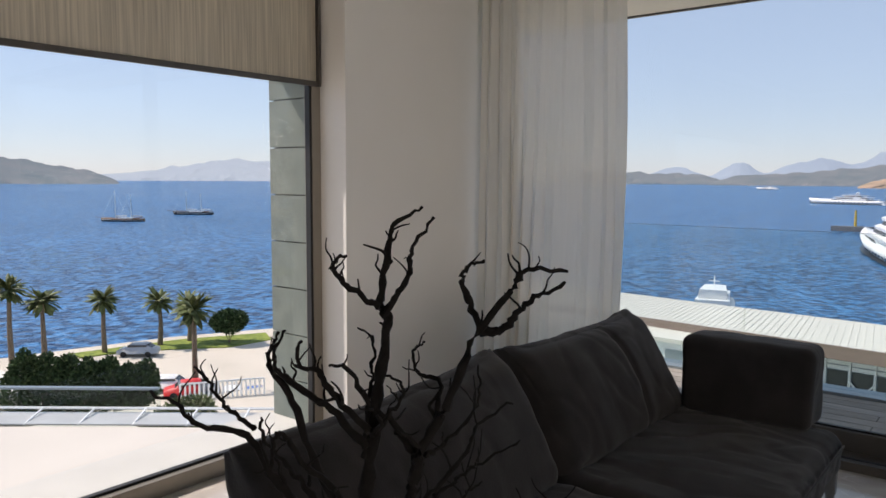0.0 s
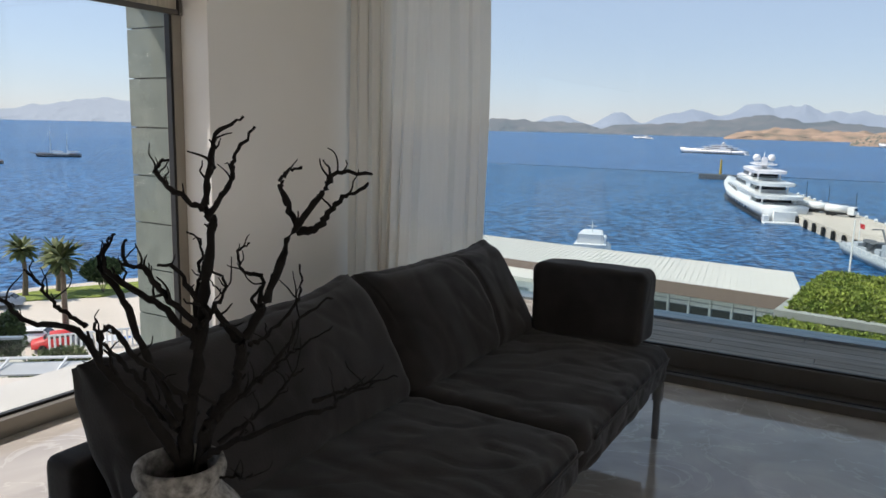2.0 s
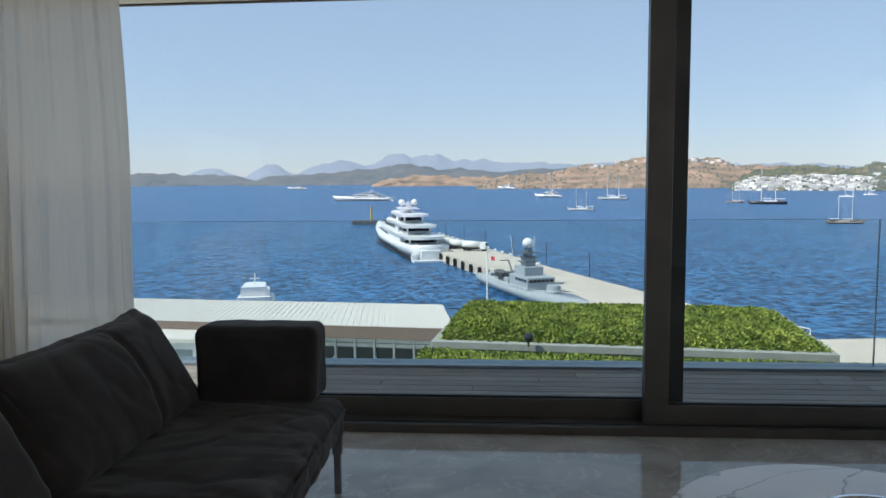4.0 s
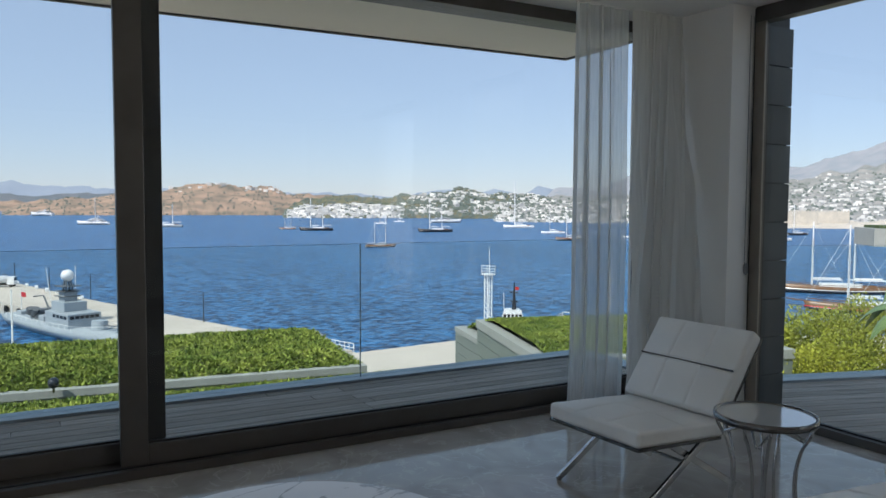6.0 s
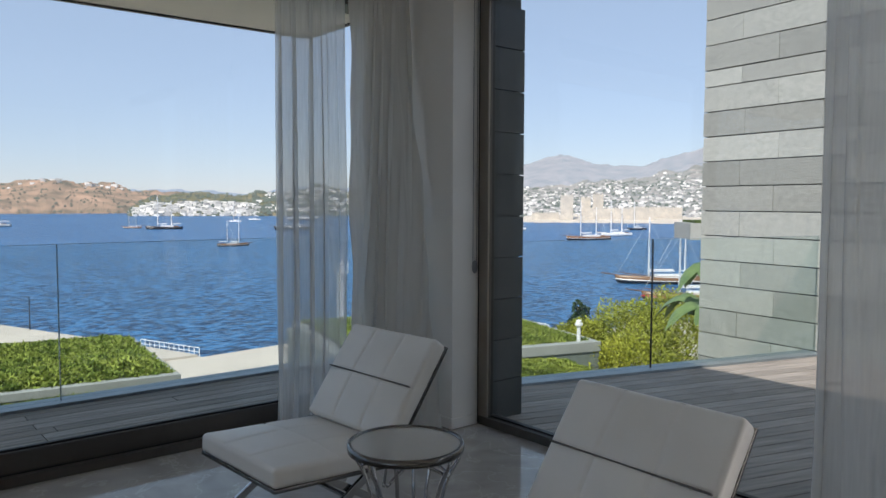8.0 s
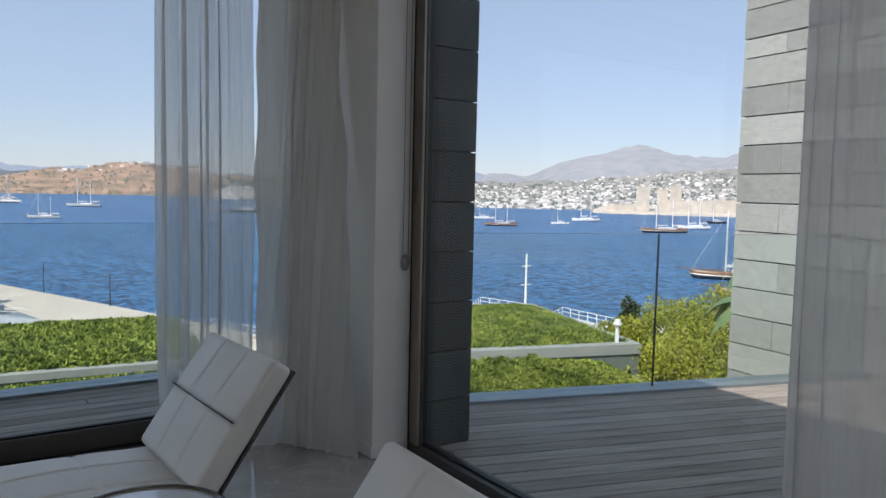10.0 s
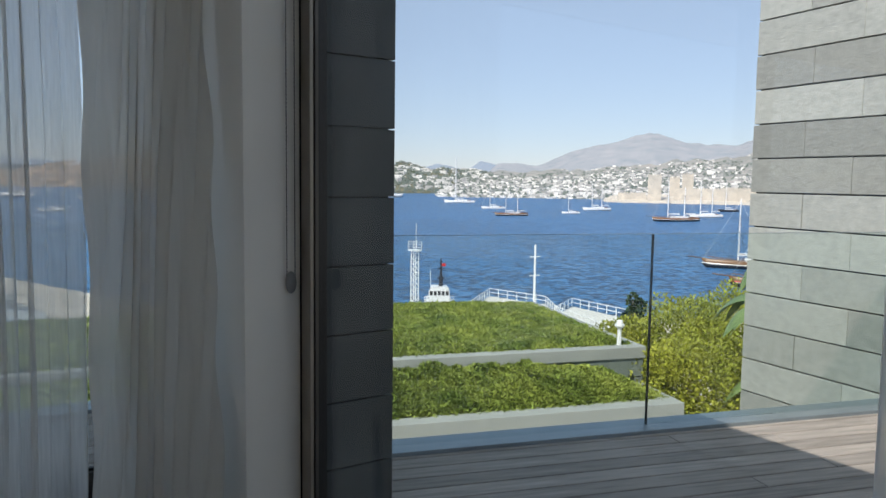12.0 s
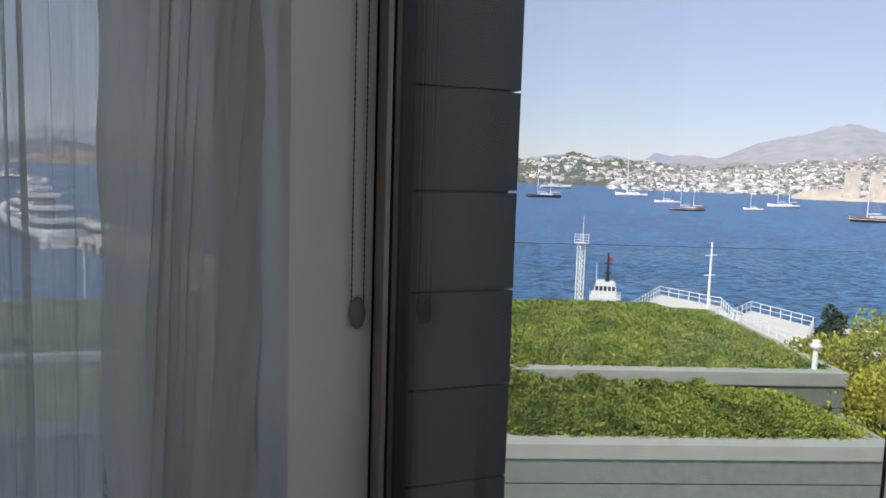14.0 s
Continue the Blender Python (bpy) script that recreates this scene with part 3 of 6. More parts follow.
# thin stems towards the seat
stem("low_stem", [(350, 800), (378, 769), (440, 731), (520, 690), (578, 665), (602, 638), (655, 608)], 0.010, 0.0028, -0.15)
stem("low_stem", [(540, 684), (590, 662), (625, 645), (680, 628)], 0.006, 0.002, -0.05)
stem("low_stem", [(380, 720), (409, 692), (448, 654), (494, 600), (509, 562), (559, 525)], 0.009, 0.0025, 0.10)
stem("low_stem", [(450, 652), (471, 638), (500, 605), (525, 585), (578, 546)], 0.006, 0.002, -0.05)
stem("low_stem", [(440, 590), (455, 585), (502, 538), (513, 508), (509, 469)], 0.006, 0.002, 0.09)
stem("low_stem", [(450, 545), (459, 485), (425, 477), (415, 446), (428, 431)], 0.006, 0.002, 0.07)
stem("low_stem", [(366, 560), (386, 531), (409, 500), (413, 469), (394, 454)], 0.006, 0.002, -0.09)
stem("low_stem", [(385, 760), (425, 731), (471, 692), (500, 655), (521, 642)], 0.006, 0.002, 0.06)
stem("low_stem", [(352, 800), (378, 812), (420, 795), (440, 791), (462, 769)], 0.005, 0.002, -0.12)

# ---- coffee table and bowl ----
ct = thing("coffee_table", "low round coffee table with a white veined marble top", "table", (1.46, 2.70, 0))
part("tabletop", lathe([(0.0, 0.362), (0.63, 0.362), (0.648, 0.37), (0.652, 0.38), (0.648, 0.392), (0.64, 0.398), (0.0, 0.398)], 96), M["marble"], ct)
part("pedestal", lathe([(0.0, 0.0), (0.30, 0.0), (0.305, 0.012), (0.06, 0.03), (0.05, 0.32), (0.2, 0.36), (0.0, 0.362)], 48), M["steel"], ct, "", True)
bowl = thing("bowl", "shallow mirror-polished steel bowl on the marble table", "bowl", (1.47, 2.70, 0.398))
part("shell", lathe([(0.0, 0.0), (0.07, 0.0), (0.12, 0.02), (0.16, 0.055), (0.172, 0.075), (0.174, 0.080), (0.170, 0.083), (0.155, 0.076), (0.12, 0.05), (0.06, 0.034), (0.0, 0.03)], 72), M["mirror"], bowl, "", True)

# ---- side table ----
st = thing("side_table", "small round side table with curved metal rods", "table", (3.605, 2.575, 0))
st.scale = (0.93, 0.93, 1.16)
part("mirror_top", cyl(0.222, 0.222, 0.508, 0.519, 64), M["mirror_glass"], st, "smoked mirror top")
part("rim", lathe([(0.222, 0.498), (0.236, 0.5), (0.238, 0.51), (0.236, 0.524), (0.222, 0.524), (0.222, 0.498)], 64), M["gunmetal"], st, "", True)
for k in range(4):
    for s in (-0.16, 0.16):
        a = 0.5 + k * math.pi / 2
        prof3 = [(0.222, 0.5, s), (0.212, 0.47, s), (0.168, 0.40, s * 0.9), (0.142, 0.29, s * 0.75), (0.155, 0.15, s * 0.7), (0.21, 0.0, s * 0.9)]
        part("rod", tube(spline([(r * math.cos(a + d * 1.6), r * math.sin(a + d * 1.6), z) for r, z, d in prof3], 5), 0.0078, 8), M["chrome"], st, "", True)
    a = 0.5 + (k + 0.5) * math.pi / 2
    part("cross_rod", tube(spline([(0.19 * math.cos(a - 0.75), 0.19 * math.sin(a - 0.75), 0.43), (0.10 * math.cos(a - 0.3), 0.10 * math.sin(a - 0.3), 0.47),
                                   (0.10 * math.cos(a + 0.3), 0.10 * math.sin(a + 0.3), 0.47), (0.19 * math.cos(a + 0.75), 0.19 * math.sin(a + 0.75), 0.43)], 5), 0.006, 8), M["chrome"], st, "", True)


# ---- lounge chairs ----
def tufts(px, py):
    g = 0.0
    for c in (-0.34, 0.34):
        g += 0.008 * math.exp(-((py - c) / 0.016) ** 2)
    return g + 0.008 * math.exp(-(px / 0.016) ** 2)


def lounge_chair(at, rz):
    t = thing("lounge_chair", "white tufted leather lounge chair on crossed steel legs", "chair", at, rz, "lounge chairs")
    wy = 0.335
    part("seat", cushion((0.32, wy, 0.043), 0.022, 0.02, 0.003, 2, 76, tufts, pose(0.32, 0, 0.376, 0, 3.0, 0)), M["leather"], t, "", True)
    part("seat_pan", box(0.005, 0.63, -wy + 0.005, wy - 0.005, -0.078, -0.061, 0.003, m=pose(0, 0, 0.411, 0, 3.0, 0)), M["gunmetal"], t, "thin dark steel pan")
    mb = pose(0.761, 0, 0.623, 0, -55, 0)
    back = part("backrest", cushion((0.262, wy, 0.043), 0.022, 0.02, 0.003, 5, 76, tufts, mb), M["leather"], t, "", True)
    seam_m = mb @ Matrix.Translation((0.0, 0, 0.052))
    part("seam", box(-0.0028, 0.0028, -wy * 0.96, wy * 0.96, -0.006, 0.009, 0.001, m=seam_m), M["seam"], back, "dark stitched seam across the back")
    part("back_pan", box(-0.258, 0.262, -wy + 0.004, wy - 0.004, -0.058, -0.044, 0.003, m=mb), M["gunmetal"], t, "thin dark steel pan")
    for y in (-0.30, 0.30):
        for a, c in (((0.03, 0.0), (0.56, 0.335)), ((0.80, 0.0), (0.24, 0.335))):
            d = Vector((c[0] - a[0], 0, c[1] - a[1]))
            ln = d.length
            ang = math.degrees(math.atan2(d.x, d.z))
            yy = y + (0.011 if a[0] > 0.4 else -0.011)
            part("leg", box(-0.018, 0.018, -0.009, 0.009, 0.0, ln, 0.002, m=pose(a[0], yy, 0.006, 0, ang, 0)), M["chrome"], t)
    part("stretcher", box(0.38, 0.41, -0.3, 0.3, 0.2, 0.21, 0.003), M["chrome"], t)
    return t


ch = lounge_chair((3.28, 3.375, 0), 3.0)
copy_thing(ch, pose(3.21, 1.835, 0, 0, 0, -1.0))


# ---- terrace ----
M.update(
    stone=mat("pale_coping", (0.36, 0.37, 0.34), 0.7, vary=0.15, scale=2.0, bump=0.2, bump_scale=40, dist=0.004),
    concrete=mat("pale_concrete", (0.60, 0.535, 0.455), 0.85, colour2=(0.50, 0.445, 0.375), scale=0.12, bump=0.1, bump_scale=3, detail=8),
    white_roof=mat("white_roof_sheet", (0.66, 0.63, 0.57), 0.6, vary=0.06, scale=0.4),
    terrace_roof=mat("pale_roof_screed", (0.58, 0.53, 0.475), 0.85, vary=0.08, scale=0.7, bump=0.1, bump_scale=20),
    grass=mat("sedum", (0.36, 0.41, 0.085), 0.85, colour2=(0.12, 0.185, 0.036), scale=1.6, detail=8, island=0.6, spec=0.2),
    planter=mat("planter_slate", (0.215, 0.245, 0.215), 0.62, colour2=(0.155, 0.18, 0.16), scale=9, bump=0.4, bump_scale=30, detail=8, dist=0.005),
    soil=mat("planted_soil", (0.085, 0.12, 0.03), 0.95, colour2=(0.04, 0.065, 0.018), scale=2.2, detail=9, bump=0.8, bump_scale=14, dist=0.05),
    leaf_y=mat("yellow_green_leaf", (0.43, 0.43, 0.05), 0.6, colour2=(0.24, 0.28, 0.04), scale=0.9, island=0.5, spec=0.3),
    leaf_d=mat("dark_leaf", (0.075, 0.12, 0.045), 0.65, colour2=(0.03, 0.06, 0.022), scale=1.2, island=0.5, spec=0.3),
    banana=mat("banana_leaf", (0.21, 0.29, 0.10), 0.45, colour2=(0.11, 0.18, 0.065), scale=5, spec=0.4, island=0.2),
    trunk=mat("palm_trunk", (0.22, 0.17, 0.12), 0.9, colour2=(0.12, 0.09, 0.06), scale=6, bump=0.6, bump_scale=14, dist=0.03),
    hull=mat("white_gelcoat", (0.80, 0.80, 0.80), 0.3, vary=0.03, scale=0.3),
    tinted=mat("tinted_boat_glass", (0.02, 0.024, 0.03), 0.1),
    navy=mat("navy_grey_paint", (0.36, 0.40, 0.43), 0.55, vary=0.1, scale=0.4),
    navy_dark=mat("dark_grey_gear", (0.12, 0.13, 0.14), 0.6),
    wood=mat("varnished_wood", (0.26, 0.13, 0.06), 0.4, vary=0.3, scale=2),
    dark_hull=mat("dark_hull_paint", (0.02, 0.022, 0.03), 0.35),
    red=mat("red_paint", (0.55, 0.02, 0.02), 0.5),
    blue=mat("blue_canvas", (0.02, 0.10, 0.35), 0.7),
    yellow=mat("ochre_paint", (0.5, 0.34, 0.05), 0.6),
    mast=mat("white_spar", (0.8, 0.8, 0.79), 0.4),
    tyre=mat("tyre_rubber", (0.015, 0.015, 0.015), 0.8),
    silver=mat("silver_car_paint", (0.45, 0.46, 0.48), 0.3, 0.4),
    carglass=mat("car_glass", (0.03, 0.035, 0.04), 0.08),
)
TURN = -17.3
TD = Vector((math.cos(radians(TURN)), math.sin(radians(TURN)), 0))    # along the right rail
TN = Vector((-TD.y, TD.x, 0))                                          # outwards
TO = Vector((5.9, 4.90, 0))
TM = Matrix.Translation(TO) @ Matrix.Rotation(radians(TURN), 4, "Z")

# piers clad in slate beside both side windows
def slate_face(parent, joints, w0, w1, place, thick=0.022, gap=0.008, name="slate_panel", m="slate"):
    """Courses of slate between the joint heights; place(u, v, d) puts width, height and depth into the world."""
    for z0, z1 in zip(joints, joints[1:]):
        for a, b in zip(w0, w1):
            bm = bmesh.new()
            c = [bm.verts.new(place(u, v, d)) for d in (0, thick) for u, v in ((a + gap / 2, z0 + gap / 2), (b - gap / 2, z0 + gap / 2), (b - gap / 2, z1 - gap / 2), (a + gap / 2, z1 - gap / 2))]
            for f in ((0, 1, 2, 3), (7, 6, 5, 4), (0, 4, 5, 1), (1, 5, 6, 2), (2, 6, 7, 3), (3, 7, 4, 0)):
                bm.faces.new([c[k] for k in f])
            bmesh.ops.recalc_face_normals(bm, faces=bm.faces[:])
            part(name, bm, M[m], parent)


p = structure(part("wall_pier_right", box(5.365, 5.775, 4.112, 5.1, -0.3, 2.99), M["black"]), "slate-clad pier outside the side window, inward face darkened for shade", "wall")
zs = [1.419 + 0.2893 * k for k in range(-6, 6)]
# inward face gets the slate with painted shade, outer face the plain one
slate_face(p, zs, [5.455], [5.797], lambda u, v, d: (u, 4.112 - d, v), m="slate_shaded")
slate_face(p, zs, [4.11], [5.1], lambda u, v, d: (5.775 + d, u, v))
p = structure(part("wall_pier_left", box(-3.63, -3.24, 3.352, 5.1, -0.6, 3.3), M["black"]), "grey-green slate-clad pier outside the side window", "wall")
slate_face(p, [1.47 + 0.29 * k for k in range(-7, 7)], [-3.65], [-3.275], lambda u, v, d: (u, 3.352 - d, v), m="planter")

# unseen slab, added to cut off the sun; its edges place the shadows
structure(part("roof_slab", prism([(-4.4, YB - 0.3), (5.5, YB - 0.3), (5.5, 5.1), (-4.4, 5.1)], H + 0.3, H + 0.48), M["soffit"]), "flat unseen roof slab above the room, edges set to block sun", "roof")
so = structure(part("balcony_soffit", prism([(-3.63, 5.1), (5.16, 5.1), (5.16, 6.02), (1.7, 6.14), (-3.63, 6.2)], 2.91, 3.25), M["soffit"]), "cream rendered underside of the roof overhang", "soffit")
part("drip_edge", prism([(-3.63, 6.2), (1.7, 6.14), (5.16, 6.02), (5.16, 5.1), (5.19, 5.1), (5.19, 6.05), (1.7, 6.17), (-3.63, 6.23)], 2.895, 3.27), M["frame"], so)


def plank(parent, length, width, m, me_cache={}):
    key = (round(length, 2), round(width, 3))
    if key not in me_cache:
        bm = box(0, key[0] - 0.004, 0, key[1], -0.025, 0.0, 0.003, seg=1)
        me = bpy.data.meshes.new("plank")
        bm.to_mesh(me)
        bm.free()
        me.materials.append(M["deck"])
        me_cache[key] = me
    ob = new("plank", me_cache[key])
    ob.parent = parent
    ob.matrix_basis = m
    return ob


# distant right garden wall in slate courses
WM = Matrix.Translation((9.865, 5.14, 0)) @ Matrix.Rotation(radians(-7.1), 4, "Z")
gw = structure(part("wall_garden", box(0.03, 0.4, -9.0, -0.03, -6, 3.86, m=WM), M["black"]), "tall garden wall in split grey-green slate courses", "wall")
rw = random.Random(9)
zj = [0.011 + 0.2835 * k for k in range(-5, 11)]
zj += [zj[-1] + v for v in (0.19, 0.475, 0.765, 1.04)]
for row, (z0, z1) in enumerate(zip(zj, zj[1:])):
    e = 0.0
    ln = (0.94, 0.52)[row % 2] + rw.uniform(-0.03, 0.03)
    while e > -8.9:
        u = max(-9.0, e - ln)
        pr = rw.choice((0, 0.003, 0.006))
        part("slate_panel", box(-pr, 0.03, u + 0.002, e - 0.002, z0 + 0.006, z1 - 0.006, 0.003, m=WM, seg=1), M["slate"], gw)
        e, ln = u, rw.choice((0.9, 1.2, 1.5))
    part("end_panel", box(0.034, 0.4, -0.03, -0.004, z0 + 0.006, z1 - 0.006, 0.003, m=WM, seg=1), M["slate"], gw)

# decks
d1 = structure(part("deck_front", box(-3.6, 5.75, 5.1, 6.40, -0.14, -0.04), M["black"]), "weathered grey timber deck boards in shade", "deck")
rp = random.Random(2)
y = 5.07
while y < 6.36:
    x = -3.6
    while x < 5.74:
        ln = min(rp.choice((1.3, 2.1, 2.4, 3.0, 3.6)), 5.745 - x)
        if ln > 0.2:
            plank(d1, ln, 0.124, pose(x, y, -0.012))
        x += ln
    y += 0.134
d2 = structure(part("deck_right", prism([(5.48, -6), (8.4, -6), (9.68, 3.66), (5.95, 4.82), (5.6, 4.82), (5.48, 4.2)], -0.14, -0.04), M["black"]), "weathered timber deck boards, partly sunlit", "deck")
n = 0.14
while n < 8.0:
    for_x = 5.70 if n < 0.6 else 5.56 if n < 1.15 else 5.49
    s = (for_x - TO.x + 0.297 * n) / 0.955
    far = 3.955 + 0.18 * n
    while s < far - 0.01:
        ln = min(rp.choice((2.1, 2.7, 3.3)), far - s)
        if ln > 0.15:
            o = TO + TD * s - TN * n
            plank(d2, ln, 0.124, pose(o.x, o.y, -0.012, 0, 0, TURN))
        s += ln
    n += 0.134


def rail(name, m, joints, label, dark=(), faint=()):
    r = thing(name, label, "railing", kind="structure")
    r.matrix_basis = m
    L0, L1 = joints[0], joints[-1]
    part("channel", box(L0, L1, -0.11, 0.11, -0.45, 0.012, 0.004), M["channel"], r, "blue-grey steel channel")
    for a, b in zip(joints, joints[1:]):
        part("pane", box(a + 0.006, b - 0.006, -0.008, 0.008, 0.012, 1.19, 0.002, seg=1), M["rail_glass"], r)
        part("joint_seal", box(b - (0.0035 if b in dark else 0.003), b + (0.0035 if b in dark else 0.003), -0.009, 0.009, 0.012, 1.19), M["black"] if b in dark else M["channel"] if b in faint else M["rail_glass"], r)
        part("top_edge", box(a + 0.006, b - 0.006, -0.008, 0.008, 1.19, 1.193), M["channel"], r).visible_shadow = False
    return r


rail("rail_front", pose(0, 6.48, 0), [-3.6, -1.65, 0.82, 3.285, 5.75], "frameless clear glass balustrade along the deck", (), (3.285,))
rail("rail_return", pose(5.78, 6.48, 0, 0, 0, -90), [0.02, 1.56], "short frameless glass balustrade")
rail("rail_right", TM, [0.05, 1.915, 3.96], "frameless clear glass balustrade along the deck", (1.915,))


# ---- planted roofs ----
def leaf_tuft(bm, p, size, rnd, n=5, up=0.6):
    for _ in range(n):
        d = Vector((rnd.gauss(0, 1), rnd.gauss(0, 1), abs(rnd.gauss(up, 0.5)))).normalized()
        s = d.cross(Vector((rnd.gauss(0, 1), rnd.gauss(0, 1), rnd.gauss(0, 1)))).normalized() * size * 0.28
        q = p + d * size * rnd.uniform(0.6, 1.3)
        bm.faces.new([bm.verts.new(v) for v in (p - s * 0.4, p + d * size * 0.5 + s, q, p + d * size * 0.5 - s)])


def green_roof(name, m, x0, x1, y0, y1, top, depth, rise, rim, tufts_n, size, seed, label, courses=0.0):
    """A planted bed inside a stone coping, on slate-faced walls."""
    t = thing(name, label, "green roof")
    t.matrix_basis = m
    rnd = random.Random(seed)
    part("wall", box(x0 + 0.06, x1 - 0.06, y0 + 0.06, y1 - 0.06, top - depth, top - 0.15), M["planter"], t)
    if courses:
        z = top - 0.2
        while z > top - min(depth, 2.2):
            part("slate_course", box(x0 + 0.03, x1 - 0.03, y0 + 0.03, y1 - 0.03, z - courses + 0.02, z), M["planter"], t)
            z -= courses
    cp = box(x0, x1, y0, y0 + rim, top - 0.2, top, 0.01)
    box(x0, x1, y1 - rim, y1, top - 0.2, top, 0.01, cp)
    box(x0, x0 + rim, y0 + rim, y1 - rim, top - 0.2, top - 0.002, 0.01, cp)
    box(x1 - rim, x1, y0 + rim, y1 - rim, top - 0.2, top - 0.002, 0.01, cp)
    part("coping", cp, M["stone"], t, "pale stone coping")

    def h(x, y):
        g = rim * 0.8
        e = max(0.0, min(1.0, min(x1 - g - x, y - y0 - g, y1 - g - y) / 0.85)) ** 0.75
        return top - 0.01 + rise * e * (0.82 + 0.3 * noise.noise(Vector((x * 0.35, y * 0.35, seed))) + 0.15 * noise.noise(Vector((x * 1.6, y * 1.6, seed))) + 0.16 * noise.noise(Vector((x * 5.0, y * 5.0, seed))))
    bm = bmesh.new()
    nx, ny = 50, 30
    g = [[bm.verts.new((x0 + rim * 0.8 + (x1 - x0 - 1.6 * rim) * i / nx, y0 + rim * 0.8 + (y1 - y0 - 1.6 * rim) * j / ny, 0)) for i in range(nx + 1)] for j in range(ny + 1)]
    for row in g:
        for v in row:
            v.co.z = h(v.co.x, v.co.y)
    for j in range(ny):
        for i in range(nx):
            bm.faces.new((g[j][i], g[j][i + 1], g[j + 1][i + 1], g[j + 1][i]))
    part("soil", bm, M["soil"], t, "", True)
    bm = bmesh.new()
    for _ in range(tufts_n):
        x, y = rnd.uniform(x0 + rim * 0.7, x1 - rim * (0.75 - 0.6 * rnd.random() ** 2)), rnd.uniform(y0 + rim * (0.85 - 0.3 * rnd.random() ** 3), y1 - rim * 0.7)
        leaf_tuft(bm, Vector((x, y, h(x, y) - 0.02)), size * rnd.uniform(0.7, 1.4), rnd, 5)
    tagged(part("planting", bm, M["grass"], t, "dense low green sedum and ground cover"), kind="stuff")
    return t


green_roof("planted_terrace", TM, 1.0, 6.3, 5.95, 8.6, -1.92, 4.5, 0.66, 0.40, 42000, 0.062, 1, "low planted terrace with stone coping and slate walls", 0.34)
green_roof("planted_terrace", TM, 1.0, 6.35, 7.2, 12.1, -1.30, 3.5, 0.20, 0.28, 46000, 0.055, 2, "upper planted terrace with a mounded green bed", 0.34)
green_roof("green_roof", pose(0, 0, 0, 0, 0, -6.8), -4.2, 6.9, 21.5, 28.4, -3.2, 5, 0.28, 0.4, 24000, 0.12, 3, "flat roof planted with green ground cover", 0.0)
green_roof("green_roof", pose(0, 0, 0, 0, 0, -6.8), -4.2, 8.4, 15.6, 21.35, -3.5, 5, 0.3, 0.12, 18000, 0.12, 4, "lower planted roof with green ground cover", 0.0)
green_roof("green_roof", pose(15.3, 25.6, 0, 0, 0, -14), 0, 6.7, -8.5, 0, -3.2, 6, 0.35, 0.62, 22000, 0.12, 5, "planted roof with wide pale coping above slate walls", 0.4)

# small bollard light on the upper planter
# roof edge of the next house, beyond the garden wall
nh = thing("neighbour_house", "pale concrete roof edge of a neighbouring house", "building")
part("roof_slab", prism([(35.7, 21.3), (37.8, 23.6), (50, 14), (46, 9)], -0.30, 0.55), M["stone"], nh)
part("wall", prism([(41.6, 17.0), (43, 18.5), (49, 14), (46.5, 11.6)], -9.0, -0.30), M["planter"], nh)
part("roof_planting", prism([(36.1, 21.3), (37.8, 23.1), (49.2, 14), (46, 9.8)], 0.55, 0.68), M["soil"], nh)
bl = thing("garden_light", "small white bollard light on the planter coping", "lamp", tuple(TO + TD * 5.95 + TN * 7.42) [:2] + (-1.3,))
part("post", cyl(0.04, 0.035, 0, 0.30, 12), M["mast"], bl)
part("head", lathe([(0.0, 0.30), (0.05, 0.30), (0.085, 0.33), (0.085, 0.36), (0.05, 0.40), (0.06, 0.43), (0.0, 0.44)], 14), M["mast"], bl, "", True)
gl = thing("globe_light", "dark glass globe light on the far roof", "lamp", (1.2, 21.25, -3.2))
q = bmesh.new()
bmesh.ops.create_uvsphere(q, u_segments=16, v_segments=10, radius=0.14, matrix=Matrix.Translation((0, 0, 0.25)))
part("globe", q, M["tinted"], gl, "", True)
part("stem", cyl(0.03, 0.03, 0, 0.15, 8), M["steel"], gl)


# ---- shrubs and trees ----
def leaf_crown(lumps, n, size, seed):
    """Leaves spread through uneven lumps: (x, y, z, rx, ry, rz)."""
    rnd = random.Random(seed)
    bm = bmesh.new()
    weights = [l[3] * l[4] + l[3] * l[5] for l in lumps]
    for _ in range(n):
        l = rnd.choices(lumps, weights)[0]
        d = Vector((rnd.gauss(0, 1), rnd.gauss(0, 1), rnd.gauss(0.15, 1))).normalized()
        k = rnd.uniform(0.72, 1.02) * (1 + 0.22 * noise.noise(d * 2.3 + Vector((l[0], l[1], seed))))
        p = Vector((l[0] + d.x * l[3] * k, l[1] + d.y * l[4] * k, l[2] + d.z * l[5] * k))
        a = (d + Vector((rnd.gauss(0, 0.7), rnd.gauss(0, 0.7), rnd.gauss(0.3, 0.7)))).normalized()
        s = a.cross(Vector((rnd.gauss(0, 1), rnd.gauss(0, 1), rnd.gauss(0, 1)))).normalized() * size * 0.4
        ln = size * rnd.uniform(0.7, 1.5)
        bm.faces.new([bm.verts.new(v) for v in (p, p + a * ln * 0.5 + s, p + a * ln, p + a * ln * 0.5 - s)])
    return bm


